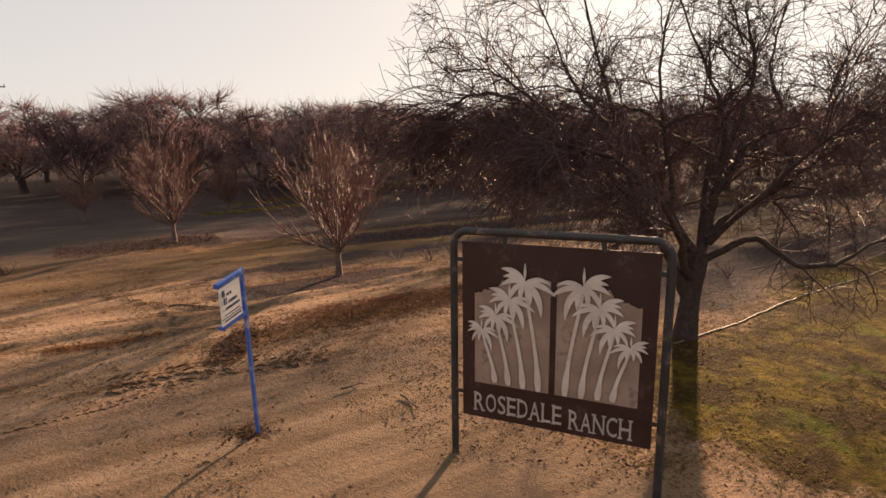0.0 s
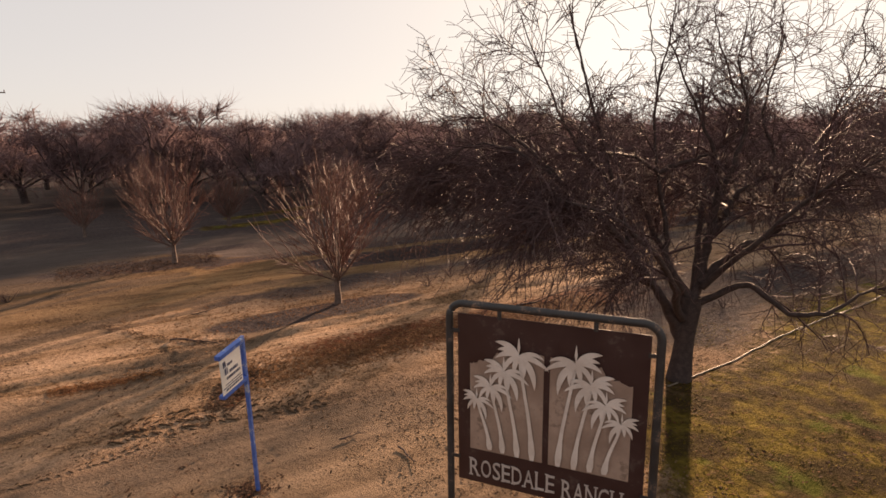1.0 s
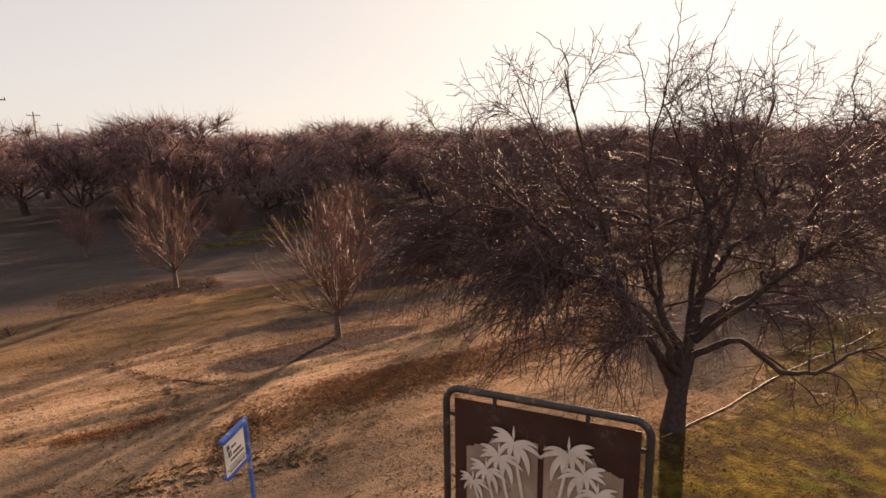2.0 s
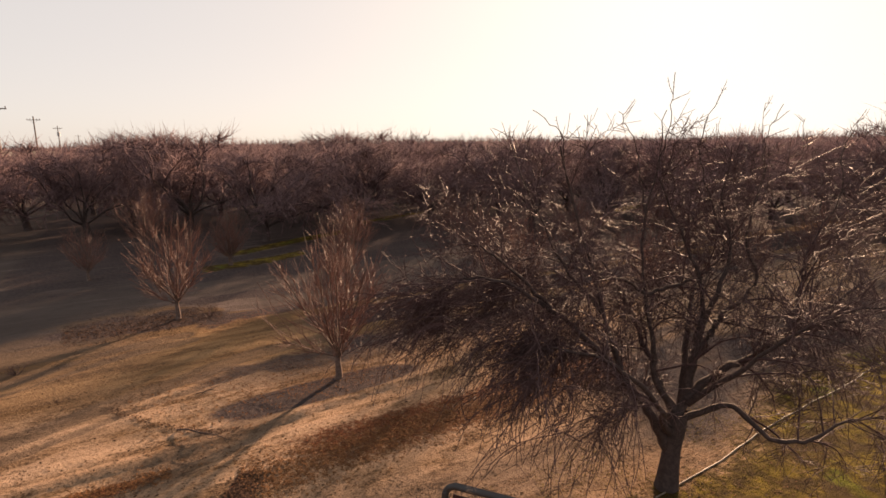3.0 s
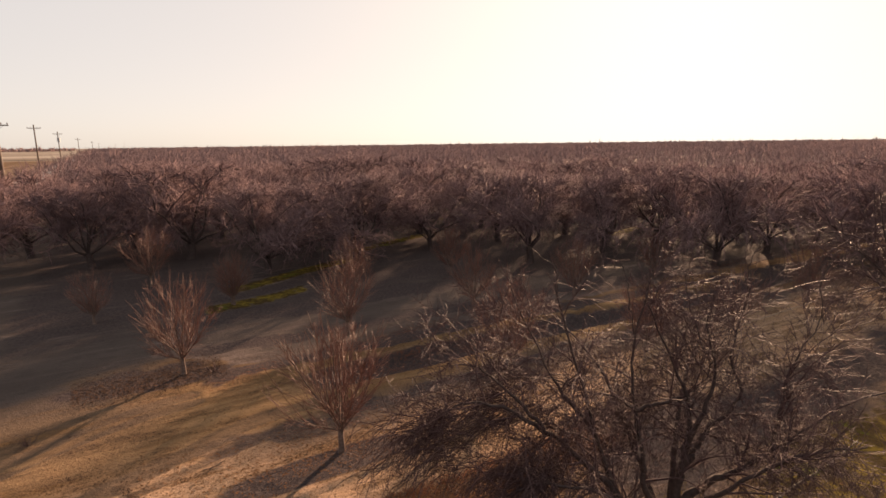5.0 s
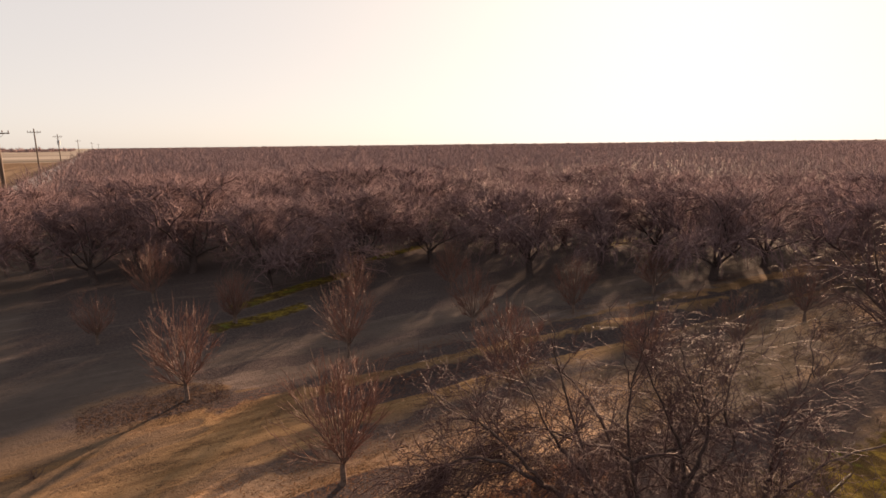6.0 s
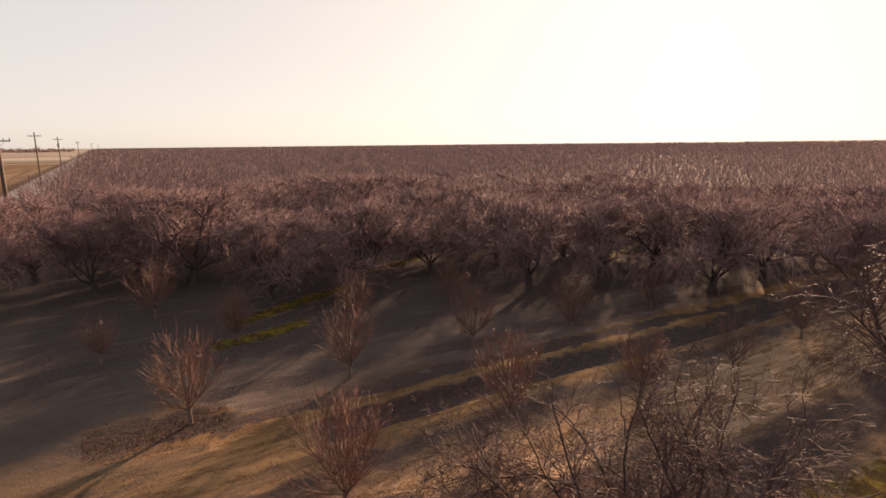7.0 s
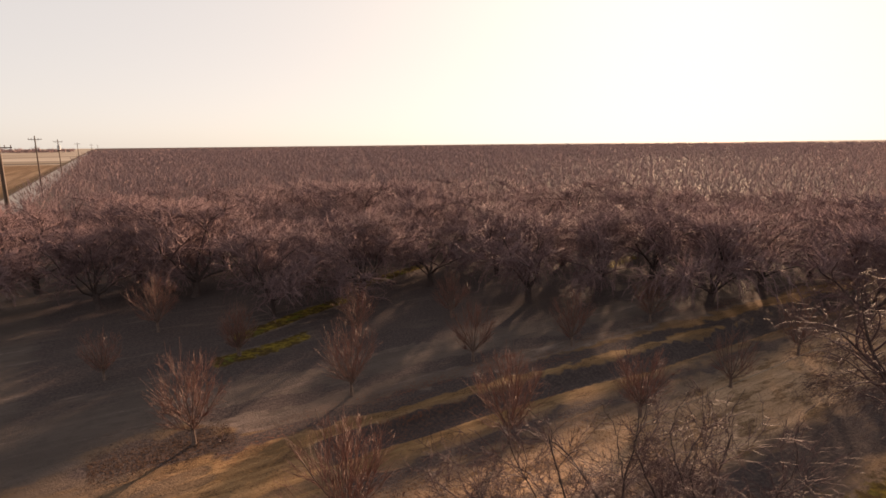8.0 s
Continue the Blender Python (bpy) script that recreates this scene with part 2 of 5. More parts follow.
# ---- mesh helpers ----
def mesh_of(name, verts, faces, material, smooth=False):
    """A mesh from an array of places and a list of arrays of equal-sided faces."""
    me = bpy.data.meshes.new(name)
    verts = np.asarray(verts, dtype=np.float32)
    faces = [np.asarray(f, dtype=np.int32) for f in faces if len(f)]
    loops = np.concatenate([f.ravel() for f in faces])
    sizes = np.concatenate([np.full(len(f), f.shape[1], dtype=np.int32) for f in faces])
    starts = np.concatenate(([0], np.cumsum(sizes)[:-1])).astype(np.int32)
    me.vertices.add(len(verts))
    me.vertices.foreach_set("co", verts.ravel())
    me.loops.add(len(loops))
    me.loops.foreach_set("vertex_index", loops)
    me.polygons.add(len(sizes))
    me.polygons.foreach_set("loop_start", starts)
    me.polygons.foreach_set("loop_total", sizes)
    me.update(calc_edges=True)
    if smooth:
        me.polygons.foreach_set("use_smooth", np.ones(len(sizes), dtype=bool))
    me.materials.append(material)
    return me


def part(name, bm, material, parent, label=""):
    """Links a bmesh as one mesh object under a thing or part."""
    me = bpy.data.meshes.new(name)
    bm.to_mesh(me)
    bm.free()
    me.materials.append(material)
    ob = new(name, me)
    ob.parent = parent
    return tagged(ob, label)


def mpart(name, me, parent, label=""):
    ob = new(name, me)
    ob.parent = parent
    return tagged(ob, label)


def thing(name, at, label, category, group="", turn=0.0):
    ob = new(name)
    ob.empty_display_size = 0.2
    ob.matrix_world = pose(*at, 0, 0, turn)
    return tagged(ob, label, category, group)


def unit(a):
    return a / np.maximum(np.linalg.norm(a, axis=-1, keepdims=True), 1e-9)


class Sticks:
    """Gathers round tapered sticks and turns them into one mesh."""

    def __init__(self):
        self.v, self.q, self.t, self.n = [], [], [], 0

    def add(self, P, R, k, point=False):
        """P: (B, n, 3) places along each stick, R: (B, n) radii, k sides; point: the last ring is one point."""
        B, n = P.shape[:2]
        T = unit(np.gradient(P, axis=1))
        ref = np.where(np.abs(T[..., 2:3]) < 0.85, np.array([0.0, 0.0, 1.0]), np.array([1.0, 0.0, 0.0]))
        A = unit(np.cross(T, ref))
        C = np.cross(T, A)
        ang = np.arange(k) * 2 * np.pi / k
        ring = A[:, :, None] * np.cos(ang)[:, None] + C[:, :, None] * np.sin(ang)[:, None]
        V = P[:, :, None] + ring * R[:, :, None, None]
        last = n - 1 if point else n
        V = V[:, :last].reshape(B, -1, 3)
        i = np.arange(last - 1)[:, None] * k + np.arange(k)
        j = np.arange(last - 1)[:, None] * k + (np.arange(k) + 1) % k
        quad = np.stack([i, j, j + k, i + k], -1).reshape(-1, 4)
        size = last * k
        if point:
            V = np.concatenate([V, P[:, -1:]], 1)
            s = (last - 1) * k
            tri = np.stack([s + np.arange(k), s + (np.arange(k) + 1) % k, np.full(k, size)], -1)
            size += 1
            off = self.n + np.arange(B)[:, None, None] * size
            self.t.append((tri + off).reshape(-1, 3))
        off = self.n + np.arange(B)[:, None, None] * size
        if len(quad):
            self.q.append((quad + off).reshape(-1, 4))
        self.v.append(V.reshape(-1, 3))
        self.n += B * size
        return self

    def mesh(self, name, material, smooth=True):
        faces = []
        if self.q:
            faces.append(np.concatenate(self.q))
        if self.t:
            faces.append(np.concatenate(self.t))
        return mesh_of(name, np.concatenate(self.v), faces, material, smooth)


def lines(rng, start, way, length, n, wander, lift):
    """Wandering lines (B, n, 3) from start along way; lift bends them up, or down where negative."""
    d, p = unit(way), start.copy()
    out = [p]
    lift = np.broadcast_to(np.asarray(lift, dtype=float), (len(start),))
    for _ in range(n - 1):
        d = unit(d + rng.normal(0, wander, d.shape) + lift[:, None] * np.array([0, 0, 1.0]))
        p = p + d * (length / (n - 1))[:, None]
        out.append(p)
    return np.stack(out, 1)


def sprout(rng, P, R, count, t0, t1, a0, a1, up=0.0):
    """Places, ways and radii for count side shoots on each line of P."""
    B, n = P.shape[:2]
    t = rng.uniform(t0, t1, (B, count))
    x = t * (n - 1)
    i = np.minimum(x.astype(int), n - 2)
    f = (x - i)[..., None]
    b = np.arange(B)[:, None]
    place = P[b, i] * (1 - f) + P[b, i + 1] * f
    tan = unit(P[b, i + 1] - P[b, i])
    rad = R[b, i] * (1 - f[..., 0]) + R[b, i + 1] * f[..., 0]
    side = unit(np.cross(tan, rng.normal(0, 1, tan.shape)))
    a = np.radians(rng.uniform(a0, a1, (B, count)))[..., None]
    way = np.cos(a) * tan + np.sin(a) * side + np.array([0, 0, up])
    return place.reshape(-1, 3), unit(way.reshape(-1, 3)), rad.ravel(), t.ravel()


def taper(r0, r1, n):
    s = np.linspace(0, 1, n)
    return r0[:, None] * (1 - s) + r1[:, None] * s if not np.isscalar(r1) else r0[:, None] * (1 - s) + r1 * s


# ---- ground ----
def lattice(ix, iy, seed):
    h = (ix * 374761393 + iy * 668265263 + seed * 974711) & 0xFFFFFFFF
    h = ((h ^ (h >> 13)) * 1274126177) & 0xFFFFFFFF
    return ((h ^ (h >> 16)) & 0xFFFF) / 65535.0


def vnoise(x, y, seed=0):
    ix, iy = np.floor(x).astype(np.int64), np.floor(y).astype(np.int64)
    fx, fy = x - ix, y - iy
    fx, fy = fx * fx * (3 - 2 * fx), fy * fy * (3 - 2 * fy)
    a, b = lattice(ix, iy, seed), lattice(ix + 1, iy, seed)
    c, d = lattice(ix, iy + 1, seed), lattice(ix + 1, iy + 1, seed)
    return (a * (1 - fx) + b * fx) * (1 - fy) + (c * (1 - fx) + d * fx) * fy


def smooth(a, b, x):
    s = np.clip((x - a) / (b - a), 0, 1)
    return s * s * (3 - 2 * s)


def strip(c, mid, half, soft):
    return 1 - smooth(half, half + soft, np.abs(c - mid))


def near_trail(x, y, path):
    """Distance from each place to a bent line."""
    d = np.full(np.shape(x), 1e9)
    for (ax, ay), (bx, by) in zip(path, path[1:]):
        s = np.clip(((x - ax) * (bx - ax) + (y - ay) * (by - ay)) / ((bx - ax) ** 2 + (by - ay) ** 2), 0, 1)
        d = np.minimum(d, np.hypot(x - ax - s * (bx - ax), y - ay - s * (by - ay)))
    return d


# old wheel tracks, one painted tree shadow: centre lines on the plan, and widths
TRACKS_AND_SHADE = (
    (((-11.2, 9.2), (-9.84, 11.2), (-9.05, 12.6), (-8.28, 13.73), (-7.2, 14.7)), 0.16),
    (((-10.7, 8.9), (-9.4, 10.9), (-8.6, 12.3), (-7.8, 13.4), (-6.8, 14.3)), 0.10),
    (((-9.2, 7.2), (-7.6, 9.33), (-6.25, 11.2), (-5.32, 12.51), (-4.6, 13.38), (-3.0, 14.4)), 0.22),
    (((-8.4, 7.1), (-6.9, 9.1), (-5.6, 10.9), (-4.7, 12.1), (-4.0, 12.9)), 0.08),
    # the wide one paints the young tree's shadow band as darker soil
    (((-6.6, 4.6), (-5.9, 5.9), (-5.28, 6.94), (-4.66, 7.95), (-3.95, 9.02), (-3.3, 9.8)), 0.42),
)
LUGS = ((-4.0, 6.15), (-3.83, 6.28), (-3.22, 6.59), (-2.37, 6.83), (-1.6, 7.1))
DRAG = ((-6.73, 10.33), (-6.19, 9.96), (-5.45, 9.61), (-4.74, 9.43), (-4.26, 9.39), (-3.7, 9.5))


def ditch(u):
    """Where the shallow ditch runs: its v for each u."""
    return np.interp(u, (6.0, 12.0, 19.5, 26.0, 40.0), (15.15, 15.1, 14.5, 14.27, 14.2))


def trails(x, y):
    """How deep a wheel track or the painted shadow each place lies in, 0 to 1."""
    w = 0.25 * (vnoise(x * 0.9, y * 0.9, 15) - 0.5)
    out = np.zeros(np.shape(x))
    for path, half in TRACKS_AND_SHADE:
        d = np.abs(near_trail(x, y, path) + w)
        out = np.maximum(out, 1 - smooth(half * 0.6, half * 1.6 + 0.08, d))
    return out


def ground_z(x, y):
    """Height of the soil: small lumps, wheel ruts along the headland and the shallow ditch beside the second row."""
    x, y = np.asarray(x, dtype=float), np.asarray(y, dtype=float)
    u, v = uv(x, y)
    near = 1 - smooth(25, 70, np.hypot(x, y))
    z = 0.05 * (vnoise(u * 0.35, v * 0.7, 1) - 0.5) + 0.025 * (vnoise(u * 1.1, v * 2.6, 2) - 0.5)
    z += 0.020 * (vnoise(x * 4.5, y * 4.5, 3) - 0.5) + 0.012 * (vnoise(x * 9.5, y * 9.5, 4) - 0.5)
    wob = 0.5 * (vnoise(u * 0.25, v * 0.0, 5) - 0.5)
    z -= 0.30 * strip(v + wob * 0.3, ditch(u), 0.40, 0.40) * smooth(5.0, 8.0, u) * (1 - smooth(36, 42, u))
    z += 0.08 * strip(v + wob * 0.3, ditch(u) + 1.0, 0.2, 0.5) * smooth(5.0, 8.0, u)
    rut = vnoise(u * 0.18, u * 0.0, 6) - 0.5
    for mid in (9.6,):
        z -= 0.035 * strip(v + rut, mid, 0.12, 0.14) * (1 - smooth(9, 14, u))
        z += 0.030 * strip(v + rut, mid + 0.32, 0.06, 0.14) * (1 - smooth(9, 14, u))
    z -= 0.035 * trails(x, y)
    z += 0.012 * (1 - smooth(0.02, 0.10, near_trail(x, y, DRAG)))
    return z * near


def axis(lo, hi, step, far_lo, far_hi):
    """Coordinates that are close together from lo to hi and ever wider apart beyond."""
    mid = list(np.arange(lo, hi, step))
    for sign, edge, far in ((1, mid[-1], far_hi), (-1, lo, far_lo)):
        p, s, out = edge, step, []
        while abs(p) < abs(far):
            s *= 1.03 if abs(p - edge) < 45 and far > 0 or abs(p - edge) < 30 and lo < -5 else 1.16
            p += sign * s
            out.append(p)
        mid = mid + out if sign > 0 else out[::-1] + mid
    return np.array(mid)


def make_ground():
    gx, gy = axis(-8.5, 10.5, 0.1, -4600, 4600), axis(2.2, 16.0, 0.1, -4600, 4600)
    X, Y = np.meshgrid(gx, gy)
    x, y = X.ravel(), Y.ravel()
    u, v = uv(x, y)
    V = np.stack([x, y, ground_z(x, y)], 1)
    nx, ny = len(gx), len(gy)
    i = (np.arange(ny - 1)[:, None] * nx + np.arange(nx - 1)).ravel()
    me = mesh_of("ground", V, [np.stack([i, i + 1, i + nx + 1, i + nx], 1)], SOIL, True)
    wav = 0.8 * (vnoise(u * 0.3, v * 0.2, 11) - 0.5)
    fray = 0.7 * (vnoise(u * 0.9, v * 1.4, 31) - 0.5) + 0.5 * (vnoise(u * 2.6, v * 3.4, 32) - 0.5)
    litter = 0.66 * strip(v + wav, 8.2, 0.32, 0.75) * smooth(1.2, 3.2, u) * (1 - smooth(9.0, 12.0, u)) + 0.35 * strip(v + 0.4 * wav, ditch(u), 0.5, 0.6) * smooth(3, 6, u) * (1 - smooth(12, 16, u))
    litter += 0.30 * strip(v + wav, 11.2, 0.6, 1.0) * smooth(1.5, 3.5, u) * (1 - smooth(13, 17, u)) + 0.32 * strip(v + wav, 17.3, 0.7, 1.2) * smooth(-1, 0, u)
    litter += 0.15 * smooth(20, 28, v) * smooth(-6, -2, u)
    litter += 1.1 * np.exp(-(((x + 3.0 + 0.25 * (y - 7.45)) / 0.20) ** 2 + ((y - 7.4) / 0.62) ** 2) ** 2) + 0.5 * np.exp(-(((x + 1.95) / 0.28) ** 2 + ((y - 4.98) / 0.2) ** 2))
    litter += 0.12 * strip(v + 2 * wav, 8.9, 0.25, 0.5) * (1 - smooth(-1, 1.2, u))
    moss = smooth(3.2, 5.0, u + wav) * (1 - smooth(3.7, 5.6, v + wav - 0.9 * smooth(8, 11, u))) * 0.85
    # mossy strips, raised in strength to stand for sunlit gaps between rows
    for u0, v0, rise, a, b, much in ((4.6, 25.0, 0.36, 3.6, 7.5, 0.8), (6.3, 28.5, 0.46, 5.2, 12.0, 1.0), (15.5, 34.6, 0.44, 14.4, 20.5, 0.9), (34.4, 29.0, 0.3, 33.0, 37.0, 0.9), (22.0, 42.5, 0.3, 21.0, 34.0, 0.5)):
        moss += much * strip(v + 0.6 * wav, v0 + rise * (u - u0), 0.35, 0.7) * smooth(a - 1.0, a, u) * (1 - smooth(b, b + 1.5, u))
    # the terms that grow with v paint in the orchard's shade
    damp_shade = 0.15 + 0.6 * (1 - smooth(-0.5, 2.0, u)) * smooth(12.5, 18, v) + 0.75 * strip(v + wav, 12.4, 0.5, 0.8) * smooth(1, 4, u)
    damp_shade += 0.7 * strip(v + 0.4 * wav, ditch(u), 0.5, 0.4) * smooth(3, 6, u) + 0.6 * strip(v, 20.5, 2.5, 2) * smooth(1, 5, u) + 0.5 * strip(v + wav, 5.9, 0.3, 0.8)
    damp_shade += 0.7 * smooth(16, 22, v) + 0.15 * (1 - smooth(-2.0, 2.0, u)) * smooth(10.5, 13.5, v)
    # outline of the grey floor, where the painted tree shade begins
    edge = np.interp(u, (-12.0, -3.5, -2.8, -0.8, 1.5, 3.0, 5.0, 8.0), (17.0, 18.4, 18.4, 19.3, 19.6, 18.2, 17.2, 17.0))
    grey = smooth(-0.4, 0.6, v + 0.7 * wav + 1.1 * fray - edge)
    # carried on before the sign to paint in the shade there
    packed_shade = strip(v + 0.4 * wav, 4.0, 2.2, 0.45) * (1 - smooth(2.8, 4.4, u)) * smooth(-3.4, -1.4, u + wav) + 0.35 * strip(v + wav - 0.31 * u, 13.3, 0.35, 0.4) * (1 - smooth(4.0, 5.5, u))
    ochre_dim = smooth(11.6, 13.6, v + 0.6 * wav) * (1 - 0.7 * np.exp(-(((u - 2.0) / 1.8) ** 2 + ((v - 11.9) / 0.9) ** 2)))
    # dark floor colour under the orchard stands in for the trees' shade
    mould_shade = 0.62 * smooth(19, 26, v + wav) * smooth(-5, -3, u)
    mould_shade = np.maximum(mould_shade, 1.3 * strip(v + 0.3 * wav + 0.55 * fray, ditch(u), 0.5, 0.3) * smooth(4.0, 6.0, u) * (1 - smooth(36, 42, u)))
    mould_shade = np.maximum(mould_shade, 1.3 * np.exp(-(((x + 3.0 + 0.25 * (y - 7.45)) / 0.18) ** 2 + ((y - 7.4) / 0.6) ** 2) ** 2))
    # two dark areas right of the sign tree: its crown's shade painted in
    mould_shade = np.maximum(mould_shade, 0.55 * smooth(6.5, 9.5, u + wav) * strip(v, 8.0, 1.0, 0.9) * (1 - smooth(13.0, 15.0, u)))
    mould_shade = np.maximum(mould_shade, 0.62 * smooth(7.2, 9.0, u + wav) * strip(v, 6.4, 1.3, 0.9))
    # dark bands along the rows, painted in place of shadow lines
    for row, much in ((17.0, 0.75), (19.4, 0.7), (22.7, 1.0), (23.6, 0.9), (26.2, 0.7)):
        mould_shade = np.maximum(mould_shade, much * strip(v + 0.9 * wav + 0.9 * fray + 0.07 * (u - 9), row, 0.32, 0.45) * smooth(0.0, 3.0, u))
    mould_shade = np.maximum(mould_shade, 0.6 * strip(v + wav + fray, 12.6, 0.2, 0.5) * smooth(-1, 3, u)) * (1 - moss.clip(0, 1) * 0.7)
    track = trails(x, y) * (0.55 + 0.9 * vnoise(u * 0.8, v * 2.4, 16)) + 0.45 * (1 - smooth(0.01, 0.09, near_trail(x, y, DRAG)))
    heap = 1.35 * np.exp(-(((u - 0.6) / 2.5) ** 2 + ((v - 18.0 + 0.8 * wav) / 1.0) ** 2)) * (0.45 + 1.1 * vnoise(u * 1.5, v * 2.2, 17))
    mould_shade = np.maximum(mould_shade, heap)
    # dark patch by the young tree: soft shade painted into the soil colour
    mould_shade = np.maximum(mould_shade, 1.6 * np.exp(-(((u - 3.75) / 2.2) ** 2 + ((v - 10.65 + 0.5 * wav) / 0.55) ** 2) ** 2) * (0.85 + 0.3 * vnoise(u * 2.1, v * 3.2, 18)))
    litter += 0.55 * np.exp(-(((u + 0.3) / 0.75) ** 2 + ((v - 9.25) / 0.22) ** 2) ** 2)
    for name, val in (("track", track), ("packed_shade", packed_shade), ("ochre_dim", ochre_dim), ("grey", grey), ("litter", litter), ("moss", moss), ("damp_shade", damp_shade), ("mould_shade", mould_shade)):
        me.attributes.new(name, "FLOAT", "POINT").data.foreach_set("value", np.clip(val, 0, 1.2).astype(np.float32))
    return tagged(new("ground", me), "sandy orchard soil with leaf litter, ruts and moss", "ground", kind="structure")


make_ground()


def gz(x, y):
    return float(ground_z(np.array([x]), np.array([y]))[0])


# ---- ranch sign ----
def pipe_along(path, r, k=12):
    s = Sticks()
    P = np.array([path], dtype=float)
    s.add(P, np.full(P.shape[:2], r), k)
    return s


def box(bm, x0, x1, y0, y1, z0, z1, bevel=0.0):
    vs = [bm.verts.new(c) for c in ((x0, y0, z0), (x1, y0, z0), (x1, y1, z0), (x0, y1, z0), (x0, y0, z1), (x1, y0, z1), (x1, y1, z1), (x0, y1, z1))]
    fs = [bm.faces.new([vs[i] for i in q]) for q in ((3, 2, 1, 0), (4, 5, 6, 7), (0, 1, 5, 4), (1, 2, 6, 5), (2, 3, 7, 6), (3, 0, 4, 7))]
    if bevel:
        edges = list({e for f in fs for e in f.edges})
        bmesh.ops.bevel(bm, geom=edges, offset=bevel, segments=2, affect="EDGES")


def slab(bm, outline, y0, y1):
    """A flat plate with that outline (x, z), between two depths."""
    a = [bm.verts.new((x, y0, z)) for x, z in outline]
    b = [bm.verts.new((x, y1, z)) for x, z in outline]
    n = len(a)
    bm.faces.new(a)
    bm.faces.new(b[::-1])
    for i in range(n):
        bm.faces.new((a[i], b[i], b[(i + 1) % n], a[(i + 1) % n]))
    bmesh.ops.recalc_face_normals(bm, faces=bm.faces[:])


def lettering(text, size, depth, material, name):
    """Built-in letters as a mesh, upright in the x-z plane."""
    cu = bpy.data.curves.new(name, "FONT")
    cu.body, cu.size, cu.extrude = text, size, depth
    cu.resolution_u = 3
    ob = bpy.data.objects.new(name, cu)
    scene.collection.objects.link(ob)
    dg = bpy.context.evaluated_depsgraph_get()
    me = bpy.data.meshes.new_from_object(ob.evaluated_get(dg))
    bpy.data.objects.remove(ob)
    bpy.data.curves.remove(cu)
    me.transform(pose(0, 0, 0, 90))
    me.materials.clear()
    me.materials.append(material)
    return me


